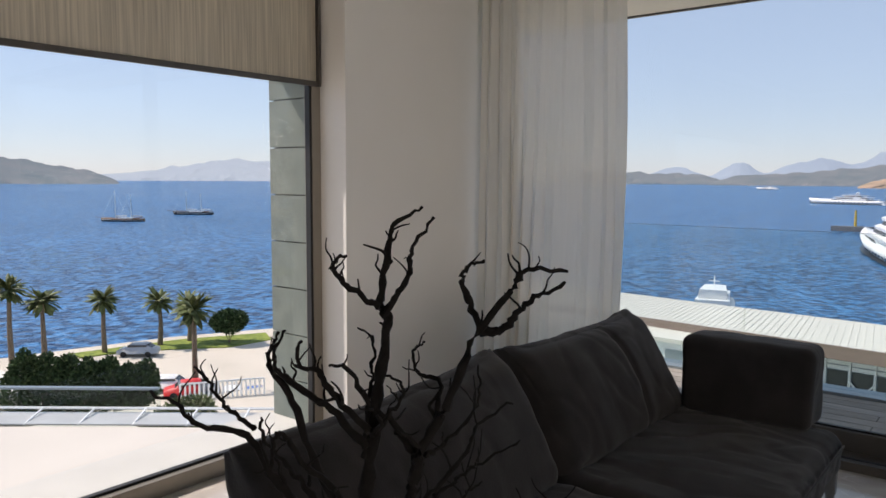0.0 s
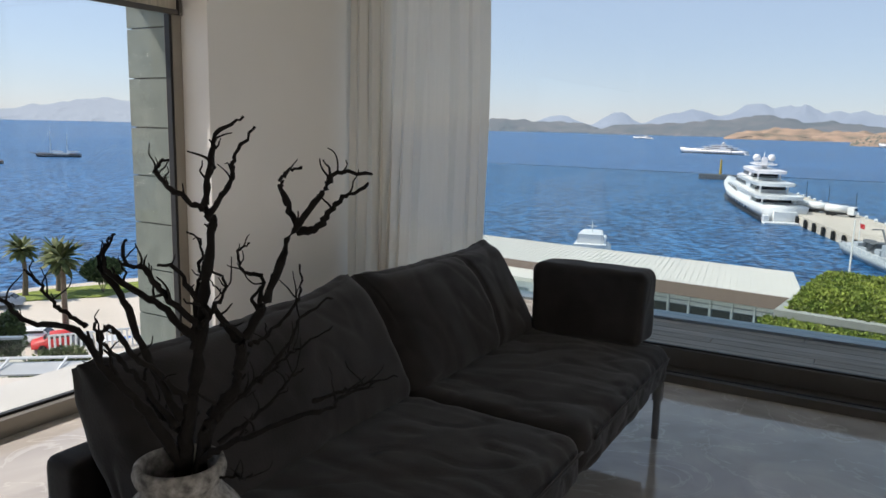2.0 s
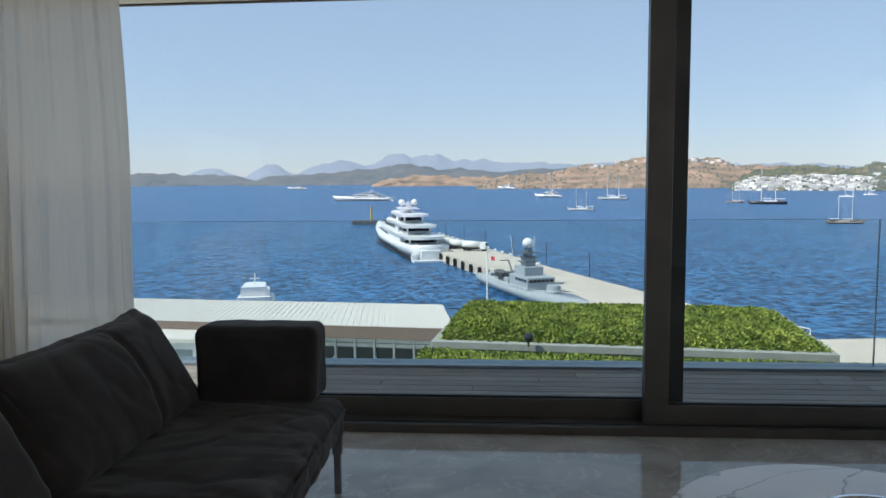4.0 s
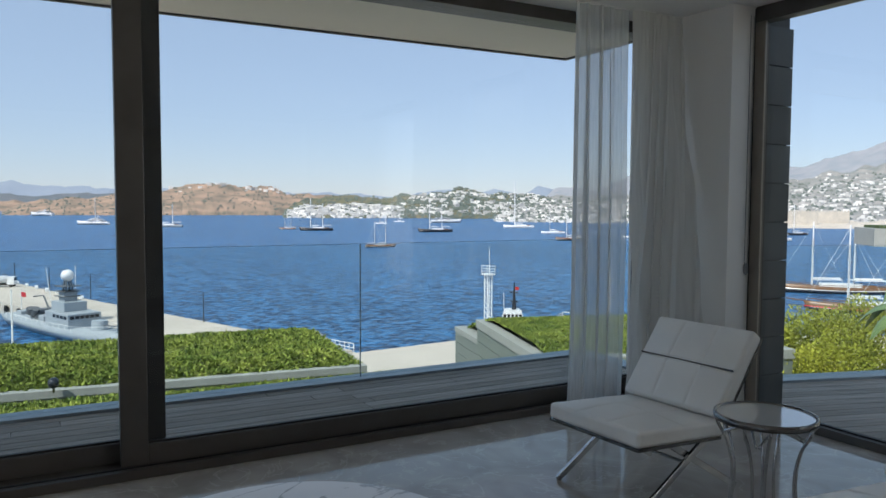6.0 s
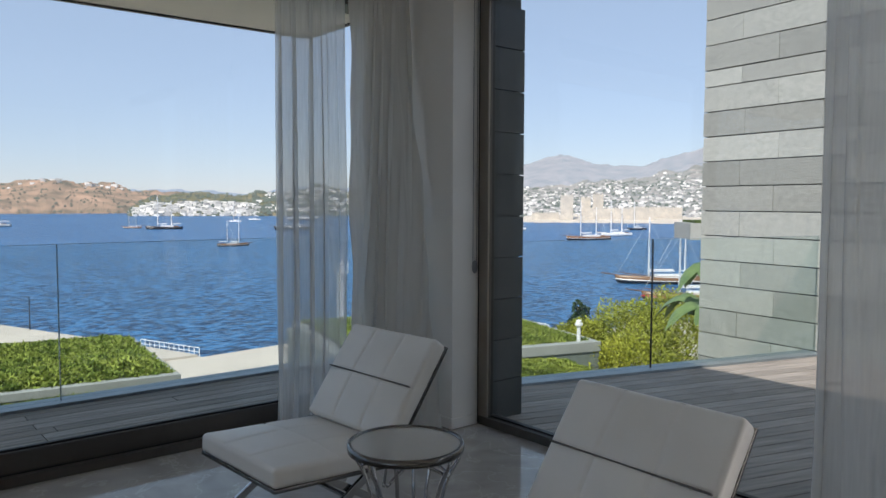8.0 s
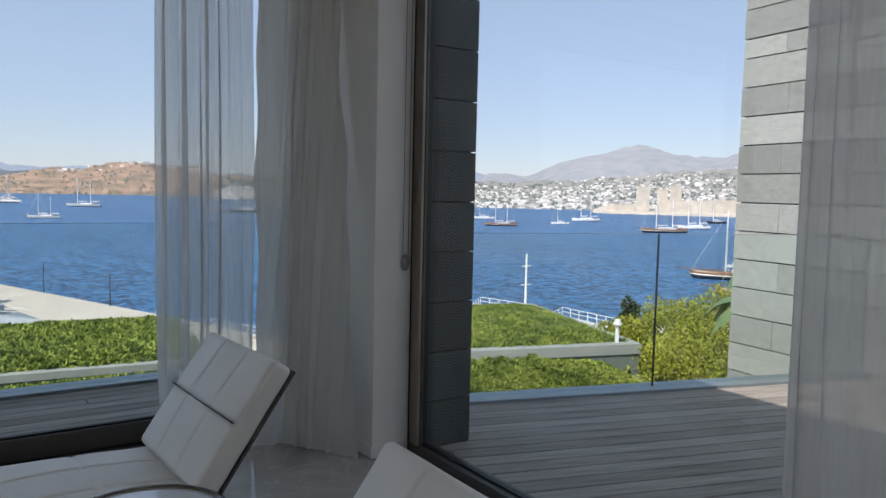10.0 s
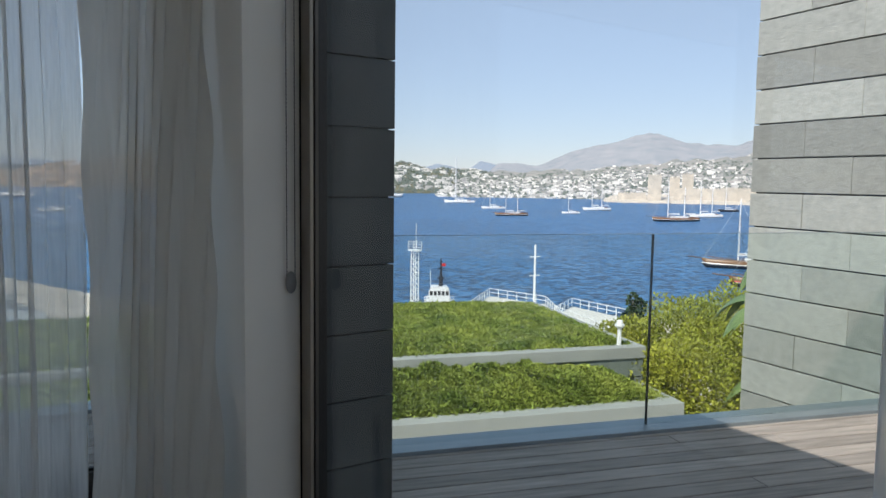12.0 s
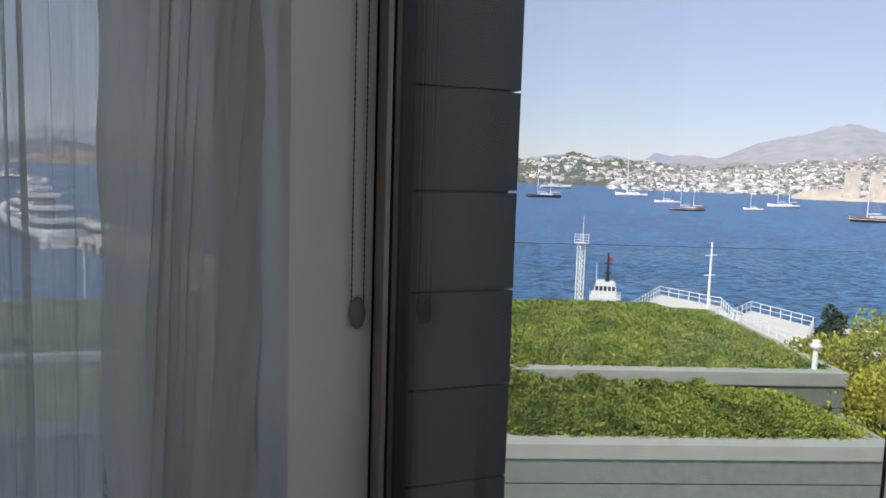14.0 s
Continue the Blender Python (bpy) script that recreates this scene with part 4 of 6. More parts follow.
def shrub(name, at, lumps, n, size, m, label, seed, trunk_h=1.5):
    t = thing(name, label, "shrub", at)
    tr = bmesh.new()
    rnd = random.Random(seed)
    for l in lumps:
        tube(spline([(rnd.uniform(-0.2, 0.2), rnd.uniform(-0.2, 0.2), 0), (l[0] * 0.5, l[1] * 0.5, l[2] * 0.5), (l[0], l[1], l[2])], 4), [0.06 * (1 - 0.06 * k) for k in range(9)], 6, tr)
    part("trunk", tr, M["trunk"], t, "", True)
    part("crown", leaf_crown(lumps, n, size, seed), m, t)
    return t


o = TO + TD * 8.0 + TN * 8.4
shrub("hedge_bush", (o.x, o.y, -6), [(-1.2, -1.0, 3.2, 1.3, 1.2, 1.7), (0.4, 0.3, 3.6, 1.5, 1.3, 1.6), (1.8, 0.2, 3.4, 1.4, 1.3, 1.9), (0.6, -1.5, 2.0, 1.8, 1.2, 1.7),
                                     (-0.9, 0.7, 3.9, 1.0, 0.9, 1.0), (2.8, -1.2, 2.6, 1.3, 1.2, 1.8)], 105000, 0.056, M["leaf_y"], "large yellow-green bush beyond the glass balustrade", 21)
shrub("conifer", (18.4, 14.0, -6.9), [(0.62 * (1.05 - k / 15) * math.cos(k * 2.4), 0.62 * (1.05 - k / 15) * math.sin(k * 2.4), 3.3 + 0.155 * k, 0.46 * (1.15 - k / 15), 0.46 * (1.15 - k / 15), 0.17) for k in range(15)], 11000, 0.10, M["leaf_d"], "dark feathery conifer beside the planter", 22)


M["banana_stem"] = mat("banana_stem", (0.46, 0.40, 0.15), 0.6, colour2=(0.28, 0.27, 0.09), scale=8, stretch=(3, 3, 0.5))


def banana(at, seed):
    t = thing("banana_plant", "tall banana plant with broad split leaves", "plant", at)
    rnd = random.Random(seed)
    for k in range(3):
        part("stem", tube(spline([(0.2 * k - 0.2, 0.1 * k, 0), (0.22 * k - 0.2, 0.1 * k, 1.6), (0.3 * k - 0.25, 0.12 * k, 3.3)], 5), [0.14 - 0.007 * i for i in range(11)], 8), M["banana_stem"], t, "", True)
    for k in range(24):
        a = k * 2.4 + rnd.uniform(-0.3, 0.3)
        z0, ln = 2.7 + rnd.uniform(-1.3, 0.6), rnd.uniform(1.1, 1.9)
        rise = rnd.uniform(0.5, 1.5)
        bm = bmesh.new()
        prev = None
        for i in range(13):
            f = i / 12
            c = Vector((math.cos(a) * ln * (0.1 + 0.75 * f), math.sin(a) * ln * (0.1 + 0.75 * f), z0 + rise * math.sin(f * 2.3) * 0.9 - 0.5 * f * f))
            w = 0.27 * math.sin(math.pi * min(1, 0.08 + f * 0.92)) ** 0.7 * rnd.uniform(0.8, 1.1)
            s = Vector((-math.sin(a), math.cos(a), 0))
            row = [bm.verts.new(c - s * w - Vector((0, 0, w * 0.45))), bm.verts.new(c), bm.verts.new(c + s * w - Vector((0, 0, w * 0.45)))]
            if prev:
                for q in range(2):
                    bm.faces.new((prev[q], prev[q + 1], row[q + 1], row[q]))
            prev = row
        part("leaf", bm, M["banana"], t, "", True)


o = TO + TD * 8.3 + TN * 5.6
banana((o.x, o.y, -3.6), 3)


# ---- sea, land and far shores ----
SEA = -20.0
# bright and dark wave faces are painted into the base colour by noise
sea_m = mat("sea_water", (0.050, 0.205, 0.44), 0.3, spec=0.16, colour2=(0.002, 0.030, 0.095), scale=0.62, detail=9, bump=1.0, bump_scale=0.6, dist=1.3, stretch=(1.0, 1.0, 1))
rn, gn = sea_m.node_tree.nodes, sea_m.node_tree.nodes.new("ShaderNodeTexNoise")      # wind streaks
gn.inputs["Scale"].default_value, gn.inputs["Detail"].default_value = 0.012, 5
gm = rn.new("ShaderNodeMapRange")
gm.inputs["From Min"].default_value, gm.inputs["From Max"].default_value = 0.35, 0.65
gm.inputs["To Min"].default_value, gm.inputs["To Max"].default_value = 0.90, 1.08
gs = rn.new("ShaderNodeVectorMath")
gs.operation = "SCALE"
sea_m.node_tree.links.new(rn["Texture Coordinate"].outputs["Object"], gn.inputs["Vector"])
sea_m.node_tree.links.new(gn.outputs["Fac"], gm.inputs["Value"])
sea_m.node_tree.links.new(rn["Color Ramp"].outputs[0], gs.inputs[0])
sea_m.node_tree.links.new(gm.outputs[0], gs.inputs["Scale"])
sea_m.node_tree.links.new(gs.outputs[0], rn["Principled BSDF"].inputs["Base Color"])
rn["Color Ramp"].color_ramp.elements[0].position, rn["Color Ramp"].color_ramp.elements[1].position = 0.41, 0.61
bm = bmesh.new()
rings = [0, 60, 130, 260, 520, 1000, 2000, 3400, 4900]
prev = None
for r in rings:
    row = [bm.verts.new((r * math.sin(k * math.pi / 48), r * math.cos(k * math.pi / 48), SEA)) for k in range(96)] if r else [bm.verts.new((0, 0, SEA))]
    if prev:
        for k in range(96):
            if len(prev) == 1:
                bm.faces.new((prev[0], row[(k + 1) % 96], row[k]))
            else:
                bm.faces.new((prev[k], prev[(k + 1) % 96], row[(k + 1) % 96], row[k]))
    prev = row
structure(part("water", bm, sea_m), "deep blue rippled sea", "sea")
COAST = [(-140, -900), (-97, -60), (-87, 28), (-85, 38), (-82, 50), (-76.5, 62), (-62, 78), (-46, 92), (10, 92), (16.5, 110), (27, 122), (33, 107), (38.5, 91.6), (56, 93.5), (57, 97.5), (62, 97.5), (62, 93.5),
         (58, 93), (58, 82), (72, 76), (104, 72), (130, 60), (190, 20), (300, -200), (400, -900)]
structure(part("ground", prism(COAST, SEA - 6, SEA + 2.0), M["concrete"]), "pale sandy concrete quay and car park", "ground")


def bearing(az, r, z=0.0):
    a = radians(az)
    return Vector((r * math.sin(a), r * math.cos(a), z))


def el_z(el, r):
    return 1.5 + r * math.tan(radians(el))


def land(name, label, az0, az1, r0, r1, peaks, m, seed, rough=0.12, low=0.0, steep=1.0):
    """A range of hills in a sector: peaks are (bearing, elevation, width) as seen from the room."""
    bm = bmesh.new()
    nu, nv = int((az1 - az0) * 7) + 8, 16
    rows = []
    for j in range(nv + 1):
        v = j / nv
        r = r0 + (r1 - r0) * v
        row = []
        for i in range(nu + 1):
            az = az0 + (az1 - az0) * i / nu
            e = low + sum((h * math.exp(-((az - c) / (1.3 * w)) ** 2)) ** 4 for c, h, w in peaks) ** 0.25
            edge = min(1.0, (az - az0) / 1.6, (az1 - az) / 1.6) ** 0.6 if 0 < i < nu else 0.0
            p = bearing(az, r)
            n = noise.fractal(Vector((p.x, p.y, seed * 50)) * (9.0 / (r1 - r0 + 300)), 0.9, 2.1, 6)
            n2 = noise.fractal(Vector((az * 0.9, seed, v * 2)), 0.8, 2.2, 5)
            top = el_z(e, r1) - SEA
            z = SEA - 0.5 + max(0.0, edge) * top * (v ** steep) * (1 + rough * (n * 0.9 + n2 * 0.8) * (0.4 + 0.6 * v))
            rr = r * (1 + 0.02 * n2 * (1 - v))
            row.append(bm.verts.new(bearing(az, rr, z)))
        rows.append(row)
    for j in range(nv):
        for i in range(nu):
            bm.faces.new((rows[j][i], rows[j][i + 1], rows[j + 1][i + 1], rows[j + 1][i]))
    ob = part(name, bm, m, None, "", True)
    return tagged(ob, label, "hills", "", "structure"), rows


# the glow values are haze painted as emission, mostly stronger farther out
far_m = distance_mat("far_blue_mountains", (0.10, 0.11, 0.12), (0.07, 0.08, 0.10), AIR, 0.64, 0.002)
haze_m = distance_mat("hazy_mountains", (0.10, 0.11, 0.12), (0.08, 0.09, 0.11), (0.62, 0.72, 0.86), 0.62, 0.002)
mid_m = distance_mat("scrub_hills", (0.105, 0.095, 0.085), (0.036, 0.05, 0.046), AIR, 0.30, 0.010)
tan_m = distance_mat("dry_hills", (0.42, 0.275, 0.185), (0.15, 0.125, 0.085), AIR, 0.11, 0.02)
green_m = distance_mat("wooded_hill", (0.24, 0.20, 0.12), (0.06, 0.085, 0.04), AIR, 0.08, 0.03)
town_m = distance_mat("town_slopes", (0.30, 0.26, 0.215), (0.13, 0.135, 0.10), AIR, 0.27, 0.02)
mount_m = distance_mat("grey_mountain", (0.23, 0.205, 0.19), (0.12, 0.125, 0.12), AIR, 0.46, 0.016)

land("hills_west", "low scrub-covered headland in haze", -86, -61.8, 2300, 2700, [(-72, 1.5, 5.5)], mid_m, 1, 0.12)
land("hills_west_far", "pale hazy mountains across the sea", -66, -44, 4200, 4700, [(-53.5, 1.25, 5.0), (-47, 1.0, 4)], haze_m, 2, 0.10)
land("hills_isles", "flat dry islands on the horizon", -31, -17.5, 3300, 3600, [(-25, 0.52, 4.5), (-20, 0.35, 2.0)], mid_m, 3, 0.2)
land("hills_far", "distant mountain ridge, blued by painted haze", -25, 48, 4250, 4750, [(-21.2, 0.9, 1.6), (-16.9, 1.25, 1.1), (-11.7, 1.5, 2.4), (-7.4, 1.9, 2.0), (-4.8, 2.0, 1.5), (-2, 1.5, 3.0), (3, 1.25, 4), (9, 1.1, 4),
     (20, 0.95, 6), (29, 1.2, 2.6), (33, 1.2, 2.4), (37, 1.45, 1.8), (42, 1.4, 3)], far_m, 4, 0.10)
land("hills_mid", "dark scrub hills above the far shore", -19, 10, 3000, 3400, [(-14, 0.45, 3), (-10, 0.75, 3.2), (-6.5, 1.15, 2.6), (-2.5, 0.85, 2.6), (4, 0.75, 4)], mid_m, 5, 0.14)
land("hills_dry_point", "reddish rocky point at the waterline", -9.5, 3, 2300, 2480, [(-6, 0.24, 2.2), (-2, 0.22, 2.5), (1, 0.22, 2)], tan_m, 15, 0.3)
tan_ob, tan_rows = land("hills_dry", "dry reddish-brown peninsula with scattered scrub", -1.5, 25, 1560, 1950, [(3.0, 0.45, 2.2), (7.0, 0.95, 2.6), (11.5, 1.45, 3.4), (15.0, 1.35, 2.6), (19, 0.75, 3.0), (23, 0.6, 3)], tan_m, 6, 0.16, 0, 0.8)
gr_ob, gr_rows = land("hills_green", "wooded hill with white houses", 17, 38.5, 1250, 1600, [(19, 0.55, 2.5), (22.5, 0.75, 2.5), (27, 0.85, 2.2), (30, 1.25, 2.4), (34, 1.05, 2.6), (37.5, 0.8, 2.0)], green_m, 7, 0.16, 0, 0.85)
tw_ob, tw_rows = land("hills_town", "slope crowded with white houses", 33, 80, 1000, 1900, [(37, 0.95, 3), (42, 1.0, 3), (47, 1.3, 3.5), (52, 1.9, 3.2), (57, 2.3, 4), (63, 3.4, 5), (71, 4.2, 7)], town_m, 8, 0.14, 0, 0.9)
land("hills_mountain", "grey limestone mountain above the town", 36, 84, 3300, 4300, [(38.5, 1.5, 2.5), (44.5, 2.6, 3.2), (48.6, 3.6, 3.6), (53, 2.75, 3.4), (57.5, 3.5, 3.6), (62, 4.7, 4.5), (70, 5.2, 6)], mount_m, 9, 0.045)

# scattered far houses and trees
def far_houses(name, rows, n, size, seed, label, vmin=0.02, vmax=0.8, umin=0.0, umax=1.0, power=1.5):
    rnd = random.Random(seed)
    bm = bmesh.new()
    nu, nv = len(rows[0]) - 1, len(rows) - 1
    for _ in range(n):
        u, v = (umin + (umax - umin) * rnd.random()) * nu, (vmin + (vmax - vmin) * rnd.random() ** power) * nv
        p = rows[int(v)][min(nu, int(u))].copy().lerp(rows[min(nv, int(v) + 1)][min(nu, int(u) + 1)], rnd.random())
        s = size * rnd.uniform(0.6, 1.5)
        box(-s * rnd.uniform(0.5, 1.1), s * rnd.uniform(0.5, 1.1), -s * 0.5, s * 0.5, -4, s * rnd.uniform(0.45, 0.9), 0, bm, Matrix.Translation(p) @ Matrix.Rotation(rnd.uniform(-0.6, 0.6) - radians(math.degrees(math.atan2(p.x, p.y))), 4, "Z"))
    return tagged(part(name, bm, house_m), label, "houses", "", "stuff")


def far_trees(name, rows, n, size, seed, label, vmax=1.0, umin=0.0, umax=1.0):
    rnd = random.Random(seed)
    bm = bmesh.new()
    nu, nv = len(rows[0]) - 1, len(rows) - 1
    for _ in range(n):
        u, v = (umin + (umax - umin) * rnd.random()) * nu, rnd.random() * vmax * nv
        p = rows[int(v)][min(nu, int(u))].copy().lerp(rows[min(nv, int(v) + 1)][min(nu, int(u) + 1)], rnd.random())
        s = size * rnd.uniform(0.5, 1.5)
        q = [bm.verts.new(p + Vector((s * rnd.uniform(0.7, 1.2) * math.sin(k * 1.257), s * math.cos(k * 1.257), s * rnd.uniform(0.1, 0.5)))) for k in range(5)]
        t = bm.verts.new(p + Vector((0, 0, s * rnd.uniform(0.9, 1.5))))
        for k in range(5):
            bm.faces.new((q[k], q[(k + 1) % 5], t))
    return tagged(part(name, bm, tree_m), label, "trees", "", "stuff")


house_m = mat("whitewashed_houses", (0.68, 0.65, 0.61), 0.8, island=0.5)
# haze over houses and woods is painted on as air-coloured emission
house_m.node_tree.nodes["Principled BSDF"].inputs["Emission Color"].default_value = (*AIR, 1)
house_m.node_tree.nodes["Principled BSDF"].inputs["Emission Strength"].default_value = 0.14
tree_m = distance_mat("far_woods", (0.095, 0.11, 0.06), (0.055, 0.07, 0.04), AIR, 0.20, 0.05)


def rows_like(ob, count):
    co = [v.co.copy() for v in ob.data.vertices]
    n = len(co) // count
    return [co[j * n:(j + 1) * n] for j in range(count)]


R_tan, R_gr, R_tw = rows_like(tan_ob, 17), rows_like(gr_ob, 17), rows_like(tw_ob, 17)
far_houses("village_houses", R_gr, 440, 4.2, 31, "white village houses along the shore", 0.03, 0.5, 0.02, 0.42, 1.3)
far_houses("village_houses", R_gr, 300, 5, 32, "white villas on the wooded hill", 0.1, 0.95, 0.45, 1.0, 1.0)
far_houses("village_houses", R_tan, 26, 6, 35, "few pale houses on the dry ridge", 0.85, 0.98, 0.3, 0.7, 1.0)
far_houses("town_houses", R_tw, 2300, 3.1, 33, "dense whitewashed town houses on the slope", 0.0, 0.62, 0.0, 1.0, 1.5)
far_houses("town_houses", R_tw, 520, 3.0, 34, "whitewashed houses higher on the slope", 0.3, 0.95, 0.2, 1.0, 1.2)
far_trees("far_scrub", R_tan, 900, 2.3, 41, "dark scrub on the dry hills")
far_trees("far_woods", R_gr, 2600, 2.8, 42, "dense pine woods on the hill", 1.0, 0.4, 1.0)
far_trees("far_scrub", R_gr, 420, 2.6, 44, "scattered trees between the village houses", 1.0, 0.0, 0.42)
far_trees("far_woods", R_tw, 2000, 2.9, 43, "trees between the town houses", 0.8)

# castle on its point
# pale stone plus a faint emission that paints haze over the castle
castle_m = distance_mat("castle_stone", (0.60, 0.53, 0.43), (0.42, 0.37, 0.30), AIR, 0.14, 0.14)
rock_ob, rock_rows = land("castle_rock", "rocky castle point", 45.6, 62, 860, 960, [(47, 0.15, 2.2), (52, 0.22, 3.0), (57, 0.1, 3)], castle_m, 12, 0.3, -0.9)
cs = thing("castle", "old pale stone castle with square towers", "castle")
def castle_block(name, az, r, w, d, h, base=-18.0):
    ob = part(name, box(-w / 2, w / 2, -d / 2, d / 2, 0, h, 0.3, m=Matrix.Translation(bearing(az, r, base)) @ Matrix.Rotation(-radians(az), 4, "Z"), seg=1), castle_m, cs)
    nb = max(3, int(w / 3))
    for k in range(nb):
        x = -w / 2 + (k + 0.5) * w / nb
        part("merlon", box(x - w / nb * 0.3, x + w / nb * 0.3, -d / 2, -d / 2 + 1.0, h, h + 1.4, m=Matrix.Translation(bearing(az, r, base)) @ Matrix.Rotation(-radians(az), 4, "Z")), castle_m, ob)


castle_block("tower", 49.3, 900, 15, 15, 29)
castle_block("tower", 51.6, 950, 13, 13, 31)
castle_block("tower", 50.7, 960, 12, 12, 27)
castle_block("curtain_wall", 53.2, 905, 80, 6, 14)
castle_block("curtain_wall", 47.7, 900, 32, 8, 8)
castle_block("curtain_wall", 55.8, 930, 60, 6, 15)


# ---- boats ----
def hull_mesh(L, B, D, sheer=0.25, stern=0.75, n=22, bm=None):
    """A hull from stern (x = 0) to bow (x = L): rounded sections, flared bow."""
    b = bmesh.new()
    rings = []
    for i in range(n + 1):
        f = i / n
        w = B / 2 * (stern + (1 - stern) * min(1, f * 4)) * (1 - max(0, (f - 0.55) / 0.45) ** 2.1) + 0.02
        top = D * (1 + sheer * (abs(f - 0.35) / 0.65) ** 2)
        rake = 0.05 * L * max(0, (f - 0.7) / 0.3)
        xs = f * L * 0.95
        rings.append([b.verts.new((xs + rake * k, s * w * (0.55 + 0.45 * k ** 0.6), -0.4 + (top + 0.4) * k)) for s, k in ((-1, 1), (-1, 0.5), (-1, 0), (1, 0), (1, 0.5), (1, 1))])
    for a, c in zip(rings, rings[1:]):
        for k in range(5):
            b.faces.new((a[k], c[k], c[k + 1], a[k + 1]))
        b.faces.new((a[5], c[5], c[0], a[0]))
    b.faces.new(rings[0])
    b.faces.new(rings[-1][::-1])
    bmesh.ops.recalc_face_normals(b, faces=b.faces[:])
    return merge(bm, b)


def deck_house(x0, x1, w, z0, z1, rake=0.3, bm=None):
    """A superstructure block with raked ends."""
    b = bmesh.new()
    d = (z1 - z0)
    lo = [b.verts.new(v) for v in ((x0, -w / 2, z0), (x1, -w / 2 * 0.8, z0), (x1 + d * 0.4, 0, z0), (x1, w / 2 * 0.8, z0), (x0, w / 2, z0))]
    hi = [b.verts.new(v) for v in ((x0 - d * rake * 0.3, -w / 2 * 0.93, z1), (x1 - d * rake * 2, -w / 2 * 0.74, z1), (x1 - d * rake * 1.2, 0, z1), (x1 - d * rake * 2, w / 2 * 0.74, z1), (x0 - d * rake * 0.3, w / 2 * 0.93, z1))]
    b.faces.new(lo[::-1])
    b.faces.new(hi)
    for i in range(5):
        b.faces.new((lo[i], lo[(i + 1) % 5], hi[(i + 1) % 5], hi[i]))
    return merge(bm, b)


def along(p, q):
    """Place and heading of a boat whose stern lies at p and bow at q."""
    d = Vector(q) - Vector(p)
    return (p[0], p[1], SEA), math.degrees(math.atan2(d.y, d.x)), d.length


def deck_band(x0, x1, w, z0, z1, bm=None):
    """A white bulwark band: round aft, pointed forward, thick all round."""
    b = bmesh.new()
    pts = []
    n = 9
    for k in range(n + 1):
        a = math.pi / 2 + math.pi * k / n
        pts.append((x0 + w * 0.22 + w * 0.22 * math.cos(a), w / 2 * math.sin(a)))
    pts += [(x0 + (x1 - x0) * 0.72, -w / 2 * 0.9), (x1 - (x1 - x0) * 0.08, -w / 2 * 0.45), (x1, 0), (x1 - (x1 - x0) * 0.08, w / 2 * 0.45), (x0 + (x1 - x0) * 0.72, w / 2 * 0.9)]
    lo = [b.verts.new((x, y * 0.95, z0)) for x, y in pts]
    hi = [b.verts.new((x, y, z1)) for x, y in pts]
    b.faces.new(lo)
    b.faces.new(hi[::-1])
    for i in range(len(pts)):
        k = (i + 1) % len(pts)
        b.faces.new((lo[i], lo[k], hi[k], hi[i]))
    bmesh.ops.recalc_face_normals(b, faces=b.faces[:])
    return merge(bm, b)


